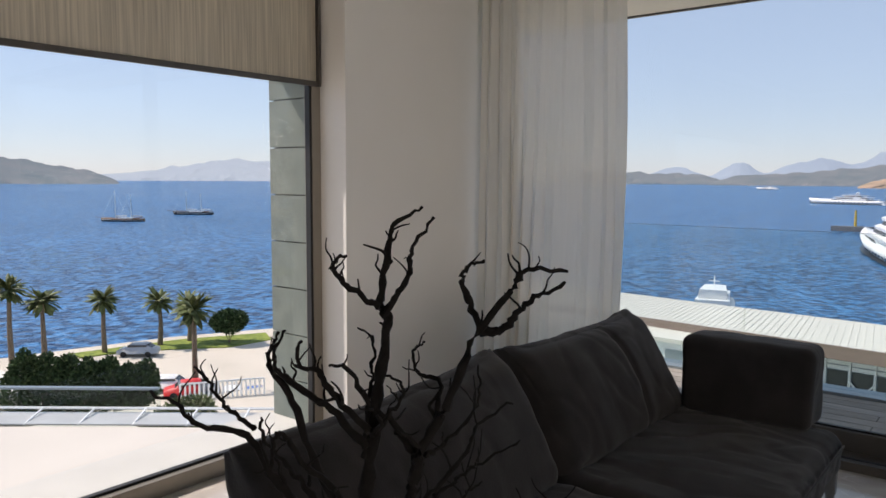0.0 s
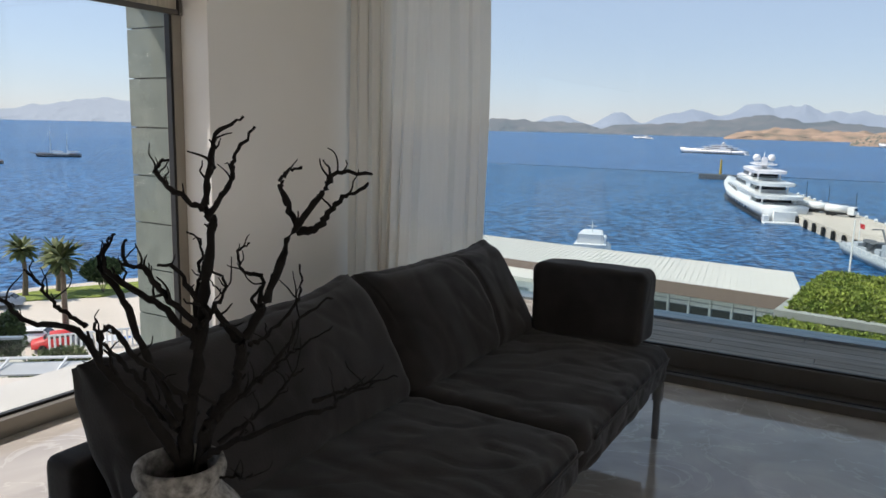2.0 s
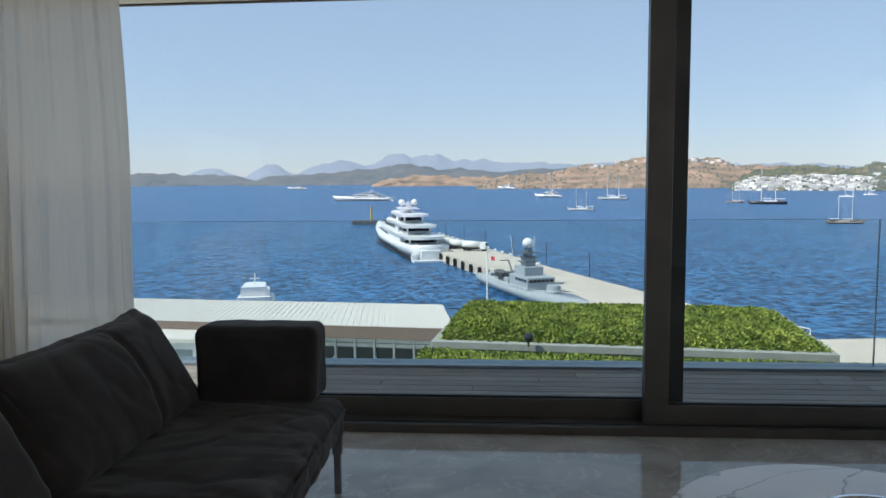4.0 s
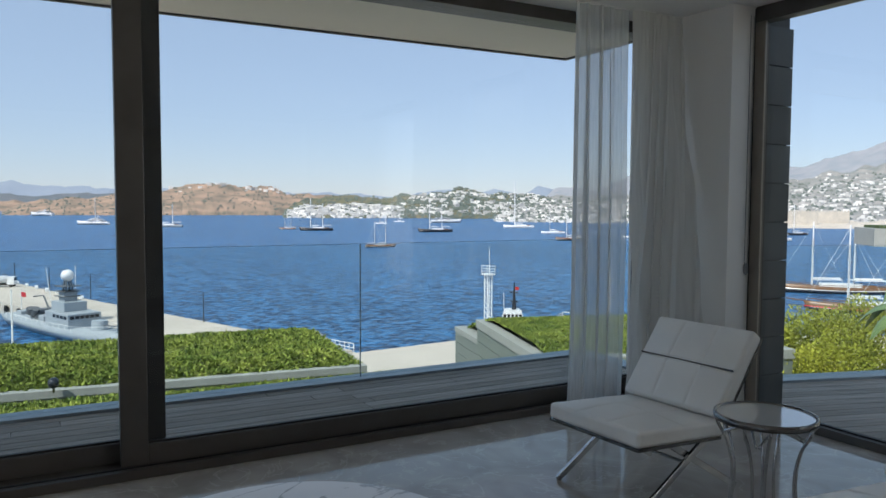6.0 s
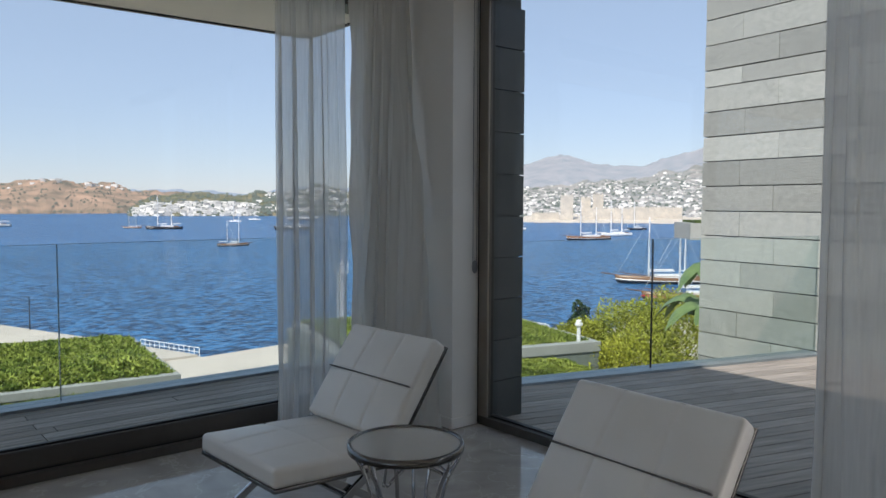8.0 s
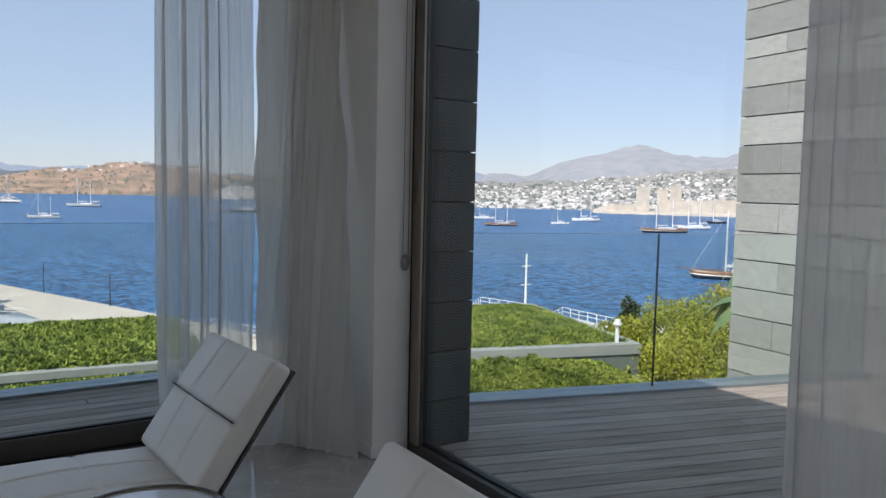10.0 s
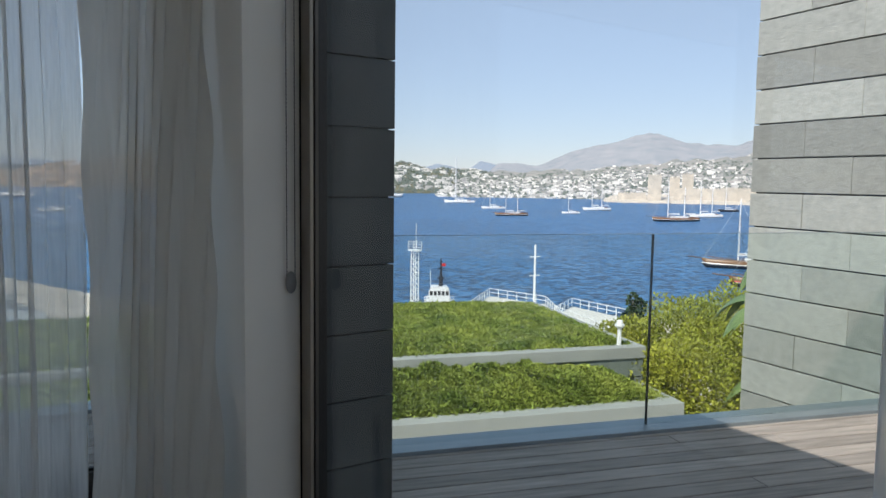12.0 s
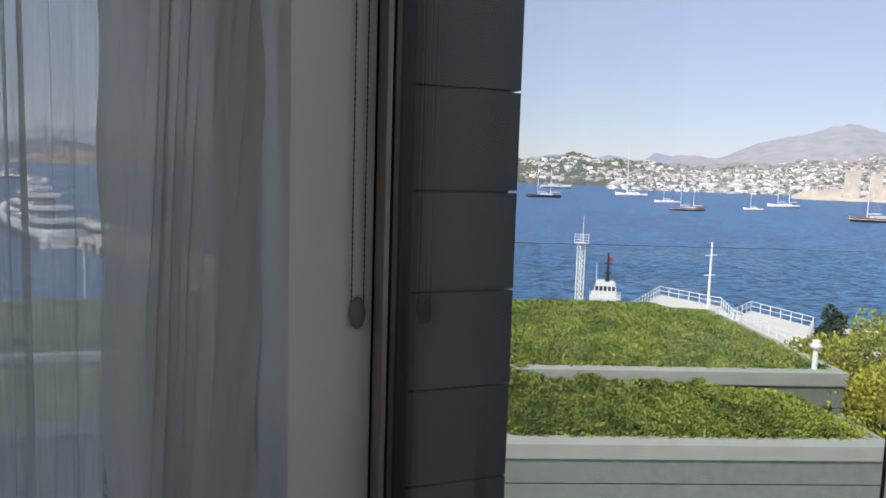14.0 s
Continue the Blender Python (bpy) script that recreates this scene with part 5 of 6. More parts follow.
def motor_yacht(stern_at, bow_at, label, tiers=3, radar=True, name="motor_yacht", big=False):
    at, rz, L = along(stern_at, bow_at)
    B = L * 0.125 if L > 60 else L * 0.2
    t = thing(name, label, "yacht", at, rz, "boats in the bay")
    D = 3.3 if big else L * 0.045 if L > 60 else L * 0.075
    hl = part("hull", hull_mesh(L, B, D, 0.75, 0.86), M["hull"], t, "", True)
    part("boot_stripe", hull_mesh(L * 0.995, B * 0.98, 0.3, 0.0, 0.86), M["dark_hull"], hl)
    for s in (-1, 1):
        for k in range(9):
            x = L * (0.18 + 0.05 * k)
            part("porthole", box(x, x + L * 0.022, s * B * 0.5 - 0.06, s * B * 0.5 + 0.06, D * 0.50, D * 0.70, 0.02), M["tinted"], hl)
    part("swim_platform", box(-0.04 * L, 0.0, -B * 0.42, B * 0.42, -0.2, D * 0.14, 0.1), M["hull"], t)
    part("stern_door", box(-0.010 * L, 0.01 * L, -B * 0.22, B * 0.22, D * 0.14, D * 0.85, 0.15), M["hull"], t)
    for s in (-1, 1):
        part("stern_stair", box(-0.018 * L, 0.01 * L, s * B * 0.36 - B * 0.05, s * B * 0.36 + B * 0.05, D * 0.1, D * 0.55, 0.1), M["hull"], t)
    z = D * 0.96
    hh = 2.75 if big else D * 0.60
    for k in range(tiers):
        f0, f1 = (0.05, 0.12, 0.20, 0.27)[k], (0.78, 0.64, 0.53, 0.45)[k]
        w = B * (0.92 - 0.13 * k)
        h = part("glazed_deck", deck_house(L * (f0 + 0.09), L * (f1 - 0.02), w * 0.80, z, z + hh * 0.66, 0.5), M["hull"], t, "white deck house")
        part("window_band", deck_house(L * (f0 + 0.088), L * (f1 - 0.024), w * 0.808, z + hh * 0.20, z + hh * 0.58, 0.45), M["tinted"], h, "dark window band")
        part("side_wing", deck_house(L * (f0 + 0.16), L * (f1 - 0.20), w * 0.86, z, z + hh * 0.66, 0.3), M["hull"], h)
        part("bulwark", deck_band(L * f0, L * (f1 + 0.02), w, z + hh * 0.72, z + hh * 1.0), M["hull"], t)
        for y in (-0.34, 0.34):
            part("deck_post", box(L * (f0 + 0.035), L * (f0 + 0.045), w * y - 0.15, w * y + 0.15, z, z + hh * 0.72), M["hull"], h)
        z += hh
    u = 3.2 if big else D * 0.75
    part("hardtop", deck_band(L * 0.29, L * 0.45, B * 0.5, z + u * 0.34, z + u * 0.44), M["hull"], t)
    mast = part("radar_mast", deck_house(L * 0.32, L * 0.36, B * 0.12, z, z + u, 0.4), M["hull"], t)
    for y in (0.5, 0.75):
        part("mast_arm", box(L * 0.325, L * 0.345, -B * 0.2, B * 0.2, z + u * y, z + u * (y + 0.07), 0.05), M["hull"], mast)
    if radar:
        for y in (-0.16, 0.16):
            q = bmesh.new()
            bmesh.ops.create_uvsphere(q, u_segments=16, v_segments=10, radius=u * 0.32, matrix=Matrix.Translation((L * 0.335, B * y, z + u * 0.95)))
            part("radar_dome", q, M["hull"], mast, "", True)
    part("antenna", cyl(0.12, 0.06, z + u * 0.9, z + u * 1.5, 6, (L * 0.335, 0)), M["mast"], mast)
    return t


def sailing_boat(a, b, label, masts, mast_h, hull_m, name="sailing_yacht", canopy=None, bowsprit=True):
    at, rz, L = along(a, b)
    B = L * 0.24
    t = thing(name, label, "sailboat", at, rz, "boats in the bay")
    D = L * (0.06 if name == "gulet" else 0.07)
    part("hull", hull_mesh(L, B, D, 0.5, 0.6), hull_m, t, "", True)
    part("lower_hull", hull_mesh(L * 0.996, B * 1.02, D * 0.5, 0.5, 0.6), M["dark_hull"] if hull_m is M["wood"] else hull_m, t, "", True)
    if name == "gulet":
        part("rub_strake", hull_mesh(L * 0.998, B * 1.03, D * 0.57, 0.5, 0.6), M["red"] if canopy is M["red"] else M["hull"], t, "thin painted strake", True)
        for sy in (-1, 1):
            part("rail", tube(spline([(L * 0.02, sy * B * 0.36, D * 1.5), (L * 0.4, sy * B * 0.47, D * 1.3), (L * 0.75, sy * B * 0.36, D * 1.45), (L * 0.97, 0, D * 1.85)], 4), 0.07, 5), M["wood"], t)
    part("cabin", deck_house(L * 0.25, L * 0.6, B * 0.55, D * 0.9, D * 1.55, 0.2), M["hull"], t)
    part("coaming", box(L * 0.12, L * 0.28, -B * 0.25, B * 0.25, D * 0.9, D * 1.3, 0.05), M["wood"], t)
    if canopy:
        part("awning", box(L * 0.05, L * 0.32, -B * 0.35, B * 0.35, D * 2.0, D * 2.15, 0.05), canopy, t)
    for k in range(masts):
        x = L * (0.62 if masts == 1 else (0.66, 0.30)[k])
        hgt = mast_h * (1, 0.86)[k]
        ms = part("mast", tube([(x, 0, D * 0.8), (x, 0, hgt * 0.6), (x, 0, hgt)], [mast_h * 0.013, mast_h * 0.012, mast_h * 0.008], 8), M["mast"], t)
        part("boom", tube([(x, 0, D * 2.0), (x - L * 0.26, 0, D * 2.05)], 0.13, 6), M["mast"], ms)
        part("furled_sail", tube([(x - 0.2, 0, D * 2.25), (x - L * 0.24, 0, D * 2.28)], 0.22, 6), M["hull"], ms)
        part("spreader", tube([(x, -B * 0.22, hgt * 0.6), (x, B * 0.22, hgt * 0.6)], 0.08, 5), M["mast"], ms)
        part("stay", tube([(x, 0, hgt * 0.97), (L * (0.98 if k == 0 else 0.6), 0, D * 1.4)], 0.035, 4), M["mast"], ms)
        for sy in (-1, 1):
            for dx in (-0.03, 0.03):
                part("shroud", tube([(x, 0, hgt * 0.8), (x + dx * L, sy * B * 0.45, D)], 0.03, 4), M["chain"], ms)
        part("stay", tube([(x, 0, hgt * 0.97), (x - L * 0.28, 0, D * 1.2)], 0.03, 4), M["mast"], ms)
    if bowsprit:
        part("bowsprit", tube([(L * 0.95, 0, D * 1.4), (L * 1.13, 0, D * 1.75)], 0.12, 6), M["wood"], t)
    return t


motor_yacht((-16.9, 196), (-45.1, 290), "large white motor yacht moored alongside the pier", 3, big=True)
motor_yacht((-103, 748), (-168, 765), "long white motor yacht lying at anchor", 3)
motor_yacht((-449, 1756), (-504, 1790), "white ferry under way on the far water", 2, False, "ferry")
motor_yacht((75, 853), (45, 865), "white motor yacht at anchor off the dry hills", 3)
motor_yacht((447, 834), (482, 817), "white motor yacht with a blue stripe at anchor", 2)
motor_yacht((40, 1500), (5, 1540), "small white motor yacht near the far point", 2, False)
for a, b, ms, hh, hm, cn, nm, lb in (
        ((65.6, 498.7), (48, 503.6), 2, 15, M["navy"], None, "sailing_yacht", "small grey two-masted sailing boat at anchor"),
        ((128.8, 738), (100.7, 749), 2, 26, M["navy"], None, "sailing_yacht", "pale grey two-masted sailing yacht at anchor"),
        ((226.9, 599), (200, 608), 2, 27, M["dark_hull"], None, "sailing_yacht", "dark-hulled two-masted sailing yacht at anchor"),
        ((152, 354), (167.5, 350.7), 2, 15, M["wood"], M["blue"], "gulet", "wooden two-masted gulet with a blue awning"),
        ((305, 532), (278, 541), 2, 27, M["dark_hull"], None, "sailing_yacht", "dark-hulled two-masted sailing yacht at anchor"),
        ((438.7, 603), (409.6, 614), 1, 46, M["hull"], None, "sailing_yacht", "tall white single-masted sailing yacht at anchor"),
        ((429.9, 875), (417, 881), 1, 20, M["hull"], None, "sailing_yacht", "small white sailing boat at anchor"),
        ((313.7, 372), (290.6, 376), 2, 17, M["wood"], None, "gulet", "wooden two-masted gulet at anchor"),
        ((373, 386), (358, 388), 1, 17, M["hull"], None, "sailing_yacht", "small white sailing boat at anchor"),
        ((440, 422), (413.6, 425), 2, 22, M["hull"], None, "sailing_yacht", "white two-masted sailing yacht at anchor"),
        ((372, 470), (352, 474), 1, 18, M["hull"], None, "sailing_yacht", "small white sailing boat at anchor"),
        ((369.7, 284), (338.5, 291), 2, 23, M["wood"], None, "gulet", "long wooden gulet with two bare white masts"),
        ((426, 309), (400, 314), 2, 24, M["hull"], None, "sailing_yacht", "white two-masted sailing yacht at anchor"),
        ((533, 372), (512, 375), 1, 24, M["dark_hull"], None, "sailing_yacht", "dark-hulled sailing boat at anchor"),
        ((188, 108), (167, 125.5), 2, 18, M["wood"], M["hull"], "gulet", "varnished wooden gulet moored near the quay"),
        ((160, 82), (141.5, 99), 2, 18, M["wood"], M["red"], "gulet", "wooden gulet with a red stripe moored near the quay"),
        ((-337, 193), (-352, 179), 2, 15, M["wood"], None, "gulet", "dark wooden gulet sailing off the palms"),
        ((-371, 255), (-387, 239), 2, 14, M["dark_hull"], None, "gulet", "dark two-masted boat sailing off the palms"),
        ((208, 640), (194, 645), 2, 15, M["wood"], None, "gulet", "wooden two-masted gulet at anchor"),
        ((370, 800), (358, 806), 1, 22, M["hull"], None, "sailing_yacht", "small white sailing boat at anchor"),
        ((90, 1100), (74, 1106), 1, 30, M["hull"], None, "sailing_yacht", "white sailing boat below the dry hills")):
    sailing_boat(a, b, lb, ms, hh, hm, nm, cn)

# white ship behind the terminal
ws = thing("passenger_boat", "white passenger boat seen from astern", "boat", (-37, 112, SEA), 105, "boats in the bay")
ws.scale = (0.85, 0.85, 0.66)
part("hull", hull_mesh(24, 7.0, 2.6, 0.3, 0.95), M["hull"], ws, "", True)
hs = part("upper_deck", deck_house(1, 16, 6.4, 2.6, 5.2, 0.2), M["hull"], ws)
part("window_band", deck_house(1.0, 16.1, 6.44, 3.5, 4.5, 0.15), M["tinted"], hs)
hs = part("wheelhouse", deck_house(2.5, 11, 5.0, 5.2, 7.4, 0.35), M["hull"], ws)
part("window_band", deck_house(2.4, 11.1, 5.04, 6.2, 6.9, 0.3), M["tinted"], hs)
part("aft_window", box(0.9, 0.98, -2.2, 2.2, 3.2, 4.7), M["tinted"], ws)
part("mast", cyl(0.12, 0.08, 7.4, 10.2, 8, (6, 0)), M["mast"], ws)
part("crosstree", box(5.9, 6.1, -0.9, 0.9, 8.8, 9.0), M["mast"], ws)

# pier
PD = SEA + 2.3
pier = structure(thing("pier", "", ""), "long pale concrete pier with black fenders", "pier")
part("pier_deck", prism([(-34, 262), (-12.5, 191), (0.3, 156), (16.5, 112), (24, 92), (38, 92), (30, 115), (12.4, 162), (-18.8, 261)], SEA - 3, PD), M["concrete"], pier)
for a, b, n in (((-34, 262), (-12.5, 191), 9), ((-12.5, 191), (0.3, 156), 6), ((0.3, 156), (16.5, 112), 7)):
    for k in range(n):
        p0 = Vector((*a, 0)).lerp(Vector((*b, 0)), (k + 0.5) / n)
        part("fender", box(p0.x - 0.75, p0.x - 0.1, p0.y - 0.8, p0.y + 0.8, SEA + 0.2, PD - 0.3, 0.1), M["tyre"], pier)
for k in range(7):
    p0 = Vector((-18.8, 261, 0)).lerp(Vector((30, 115, 0)), (k + 0.5) / 7)
    part("lamp_post", cyl(0.1, 0.07, PD, PD + 5.0, 6, (p0.x - 1, p0.y)), M["chain"], pier)
for k in range(16):
    p0 = Vector((-18.8, 261, 0)).lerp(Vector((12.4, 162, 0)), k / 16)
    part("kerb_block", box(p0.x - 0.9, p0.x - 0.2, p0.y - 1.6, p0.y + 1.6, PD, PD + 0.5, 0.05), M["hull"], pier)
qr = thing("quay_railing", "white steel railing along the quay edge", "railing")
for k in range(13):
    p0 = Vector((34.5, 103, 0)).lerp(Vector((38.3, 92.2, 0)), k / 12)
    part("baluster", box(p0.x - 0.04, p0.x + 0.04, p0.y - 0.04, p0.y + 0.04, SEA + 2, SEA + 3.1), M["mast"], qr)
for z in (2.55, 3.1):
    part("handrail", tube([(34.5, 103, SEA + z), (38.3, 92.2, SEA + z)], 0.05, 5), M["mast"], qr)
jt = structure(thing("jetty", "", ""), "small mooring jetty with an ochre post", "jetty")
part("platform", box(-68, -52, 353, 357, SEA - 2, SEA + 2.2, 0.2), M["navy_dark"], jt)
part("beacon", cyl(0.6, 0.4, SEA + 2.2, SEA + 9, 10, (-59, 355)), M["yellow"], jt)


def tanker_truck(x, y, rz):
    t = thing("tanker_truck", "white tanker truck parked on the pier", "truck", (x, y, PD), rz, "trucks on the pier")
    t.scale = (0.78, 0.78, 0.78)
    q = cyl(1.15, 1.15, -3.2, 3.2, 16, m=pose(4.0, 0, 2.2, 0, 90, 0))
    part("tank", q, M["hull"], t, "", True)
    cab = part("cab", box(-1.6, 0.5, -1.2, 1.2, 0.7, 3.1, 0.2), M["hull"], t)
    part("windscreen", box(-1.63, -1.58, -1.0, 1.0, 1.9, 2.8), M["carglass"], cab)
    part("chassis", box(-1.4, 7.3, -0.9, 0.9, 0.6, 1.0), M["tyre"], t)
    for x2 in (-0.6, 4.8, 6.2):
        for y2 in (-1.0, 1.0):
            part("wheel", cyl(0.5, 0.5, -0.15, 0.15, 14, m=pose(x2, y2, 0.5, 90, 0, 0)), M["tyre"], t)


tanker_truck(-11.5, 208, 152)
tanker_truck(-7.4, 203.5, 155)
tanker_truck(-3.2, 199, 158)

# grey patrol ship
ps = thing("patrol_ship", "grey naval patrol ship moored at the pier", "ship", (-0.9, 153.6, SEA), -69)
ps.scale = (1.3, 1.15, 0.80)
L = 33.0
part("hull", hull_mesh(L, 6.0, 2.4, 0.5, 0.9), M["navy"], ps, "", True)
br = part("bridge", box(13.2, 19.6, -2.3, 2.3, 2.2, 5.4, 0.12), M["navy"], ps)
for k in range(6):
    part("bridge_window", box(19.58, 19.66, -2.0 + 0.68 * k, -1.45 + 0.68 * k, 4.4, 5.0), M["tinted"], br)
for sy in (-1, 1):
    for k in range(4):
        part("bridge_window", box(15.6 + k, 16.25 + k, sy * 2.33 - 0.04, sy * 2.33 + 0.04, 4.4, 5.0), M["tinted"], br)
part("upper_bridge", box(13.6, 17.2, -1.6, 1.6, 5.4, 7.3, 0.1), M["navy"], ps)
mt = part("mast_house", box(14.3, 16.0, -0.9, 0.9, 7.3, 9.2, 0.1), M["navy"], ps)
for z in (8.2, 9.2, 10.2):
    part("mast_platform", box(13.9, 16.3, -1.3, 1.3, z, z + 0.14), M["navy_dark"], mt)
for sx in (-0.45, 0.45):
    for sy in (-0.45, 0.45):
        part("mast_leg", tube([(15.1 + sx, sy, 9.2), (15.1 + sx * 0.6, sy * 0.6, 11.6)], 0.12, 5), M["navy_dark"], mt)
for sy in (-1.7, 1.7):
    part("whip_aerial", tube([(13.8, sy, 7.3), (13.2, sy * 1.2, 14.0)], 0.05, 4), M["mast"], mt)
q = bmesh.new()
bmesh.ops.create_uvsphere(q, u_segments=18, v_segments=12, radius=1.0, matrix=Matrix.Translation((0, 0, 0)))
bmesh.ops.scale(q, verts=q.verts[:], vec=(0.78, 0.88, 1.2))
bmesh.ops.translate(q, verts=q.verts[:], vec=(15.1, 0, 12.4))
part("radar_dome", q, M["hull"], ps, "pale radar dome", True)
gt = part("gun_turret", cyl(1.15, 0.95, 2.2, 4.6, 16, (23.4, 0)), M["navy"], ps)
part("gun_barrel", tube([(24, 0, 3.8), (28, 0, 4.2)], 0.13, 8), M["navy_dark"], gt)
for k, (x, w, h) in enumerate(((2.2, 2.2, 1.2), (4.4, 1.4, 2.2), (6.2, 3.2, 1.0), (8.6, 2.6, 2.6), (10.6, 3.4, 1.6), (12.2, 2.0, 3.4))):
    part("deck_gear", box(x - 0.8, x + 0.8, -w / 2, w / 2, 2.2, 2.2 + h, 0.15), M["navy_dark"] if k % 2 else M["navy"], ps)
for sy in (-1, 1):
    for x in (5.0, 6.6):
        part("launcher", tube([(x, sy * 0.9, 3.0), (x + 3.2, sy * 2.0, 5.0)], 0.42, 8), M["navy_dark"], ps)
    part("guard_rail", tube([(0.3, sy * 2.7, 3.3), (12, sy * 2.95, 3.2), (22, sy * 2.6, 3.5), (30, sy * 0.6, 4.6)], 0.04, 4), M["mast"], ps)
    for k in range(14):
        part("guard_post", tube([(0.5 + 1.6 * k, sy * 2.75, 2.2), (0.5 + 1.6 * k, sy * 2.78, 3.3)], 0.04, 4), M["mast"], ps)
part("crane", tube([(9.5, 0.4, 3.0), (7.0, 0.4, 7.2), (4.0, 0.4, 6.6)], 0.16, 6), M["navy_dark"], ps)
part("flag_staff", cyl(0.08, 0.05, 2.3, 8.0, 6, (0.6, 0)), M["mast"], ps)
part("flag", box(0.7, 2.2, -0.03, 0.03, 6.2, 7.2), M["red"], ps, "red flag")


# ferry terminal
tm = thing("terminal_building", "long low terminal with a white sheet roof and glazed front", "building", (0, 0, 0))
bm = prism([(-46, 61.5), (-2.9, 57), (-4.6, 68.0), (-46, 72)], -10.25, -9.95)
part("roof", bm, M["white_roof"], tm, "white profiled sheet roof")
for k in range(86):
    f = k / 85
    a = Vector((-46, 61.5, -9.93)).lerp(Vector((-2.9, 57, -9.93)), f)
    b = Vector((-46, 72, -9.93)).lerp(Vector((-4.6, 68, -9.93)), f)
    part("roof_rib", tube([a, b], 0.02, 4), M["white_roof"], tm)
part("eave", prism([(-46, 61.2), (-2.5, 56.7), (-2.9, 57), (-46, 61.5)], -10.9, -9.95), mat("brown_eave", (0.22, 0.16, 0.13), 0.6, vary=0.1), tm, "brown eave band")
part("wall", prism([(-45, 63), (-4.5, 58.6), (-5.5, 67), (-45, 71)], SEA + 2, -10.25), M["channel"], tm)
for k in range(26):
    f = k / 25
    p0 = Vector((-45, 62.7, 0)).lerp(Vector((-4.6, 58.45, 0)), f)
    part("column", box(p0.x - 0.07, p0.x + 0.07, p0.y - 0.25, p0.y - 0.1, -15, -10.4), M["mast"], tm)
    if k < 25:
        p1 = Vector((-45, 62.7, 0)).lerp(Vector((-4.6, 58.45, 0)), (k + 1) / 25)
        part("glazing", prism([(p0.x + 0.15, p0.y + 0.02), (p1.x - 0.15, p1.y + 0.02), (p1.x - 0.15, p1.y + 0.1), (p0.x + 0.15, p0.y + 0.1)], -14.0, -12.0), M["carglass"], tm)
        for q in range(4):
            part("louvre", prism([(p0.x + 0.1, p0.y - 0.02), (p1.x - 0.1, p1.y - 0.02), (p1.x - 0.1, p1.y + 0.04), (p0.x + 0.1, p0.y + 0.04)], -11.9 + 0.36 * q, -11.62 + 0.36 * q), M["hull"], tm)
        if k % 3 == 1:
            part("brace", tube([(p0.x, p0.y - 0.2, -14.5), (p1.x, p1.y - 0.2, -12.6)], 0.07, 4), M["mast"], tm)
            part("brace", tube([(p1.x, p1.y - 0.2, -14.5), (p0.x, p0.y - 0.2, -12.6)], 0.07, 4), M["mast"], tm)
an = thing("terminal_annex", "white flat-roofed annex of the terminal", "building", (0, 0, 0))
part("wall", prism([(-44, 57), (-17.5, 55.5), (-17.5, 58.5), (-44, 60.5)], SEA + 2, -10.9), M["hull"], an)
part("roof", prism([(-44.4, 56.5), (-17.2, 55.1), (-17.2, 58.9), (-44.4, 60.9)], -10.9, -10.6), M["white_roof"], an)
for k in range(9):
    x = -42 + 2.9 * k
    yb = 57 - 1.5 * (x + 44) / 26.5
    part("window", box(x, x + 1.8, yb - 0.08, yb + 0.1, -12.9, -11.5), M["channel"], an)
structure(part("terrace_lower", prism([(-40, 40), (2, 38), (0, 56), (-40, 58)], -14.4, -14.0), mat("green_screed", (0.34, 0.40, 0.33), 0.8, vary=0.12, scale=0.3)), "pale green roof terrace below the terminal", "terrace")
fl = thing("flag_mast", "tall white lattice flag mast", "mast", (-0.4, 60, -18))
part("pole", tube([(0, 0, 0), (0, 0, 13.6)], [0.09, 0.05], 6), M["mast"], fl)

# lattice tower and tug
lt = thing("harbour_tower", "white lattice light tower on the quay", "tower", (60.9, 94.5, SEA + 2))
lt.scale = (0.74, 0.74, 1)
for sx in (-0.55, 0.55):
    for sy in (-0.55, 0.55):
        part("leg", tube([(sx, sy, 0), (sx, sy, 9.2)], 0.09, 5), M["mast"], lt)
for k in range(12):
    z = k * 0.78
    for a, b in (((-0.55, -0.55), (0.55, -0.55)), ((0.55, -0.55), (0.55, 0.55)), ((-0.55, 0.55), (0.55, 0.55)), ((-0.55, -0.55), (-0.55, 0.55))):
        part("brace", tube([(*a, z), (*b, z + 0.7)], 0.05, 4), M["mast"], lt)
part("gallery", box(-1.0, 1.0, -1.0, 1.0, 9.2, 9.4), M["mast"], lt)
for k in range(3):
    gb = box(-1.0, 1.0, -1.0, -0.94, 9.7 + 0.4 * k, 9.78 + 0.4 * k)
    box(-1.0, 1.0, 0.94, 1.0, 9.7 + 0.4 * k, 9.78 + 0.4 * k, 0, gb)
    part("gallery_rail", gb, M["mast"], lt)
for sx in (-0.97, 0.97):
    for sy in (-0.97, 0.97):
        part("gallery_post", box(sx - 0.04, sx + 0.04, sy - 0.04, sy + 0.04, 9.4, 10.7), M["mast"], lt)
part("aerial", tube([(0.6, 0.6, 9.4), (0.6, 0.6, 13.2)], 0.06, 5), M["mast"], lt)
tg = thing("tug_boat", "white tug with a black funnel mast and a red flag", "boat", (60.5, 87.1, SEA), 58)
tg.scale = (0.62, 0.62, 0.78)
part("hull", hull_mesh(24, 8, 3.2, 0.4, 0.9), M["dark_hull"], tg, "", True)
part("deck_house", deck_house(5, 16, 7.2, 3.2, 5.4, 0.1), M["hull"], tg)
wh = part("wheelhouse", deck_house(6, 11, 4.6, 5.4, 8.0, 0.12), M["hull"], tg)
part("window_band", deck_house(5.9, 11.05, 4.64, 6.5, 7.3, 0.12), M["tinted"], wh)
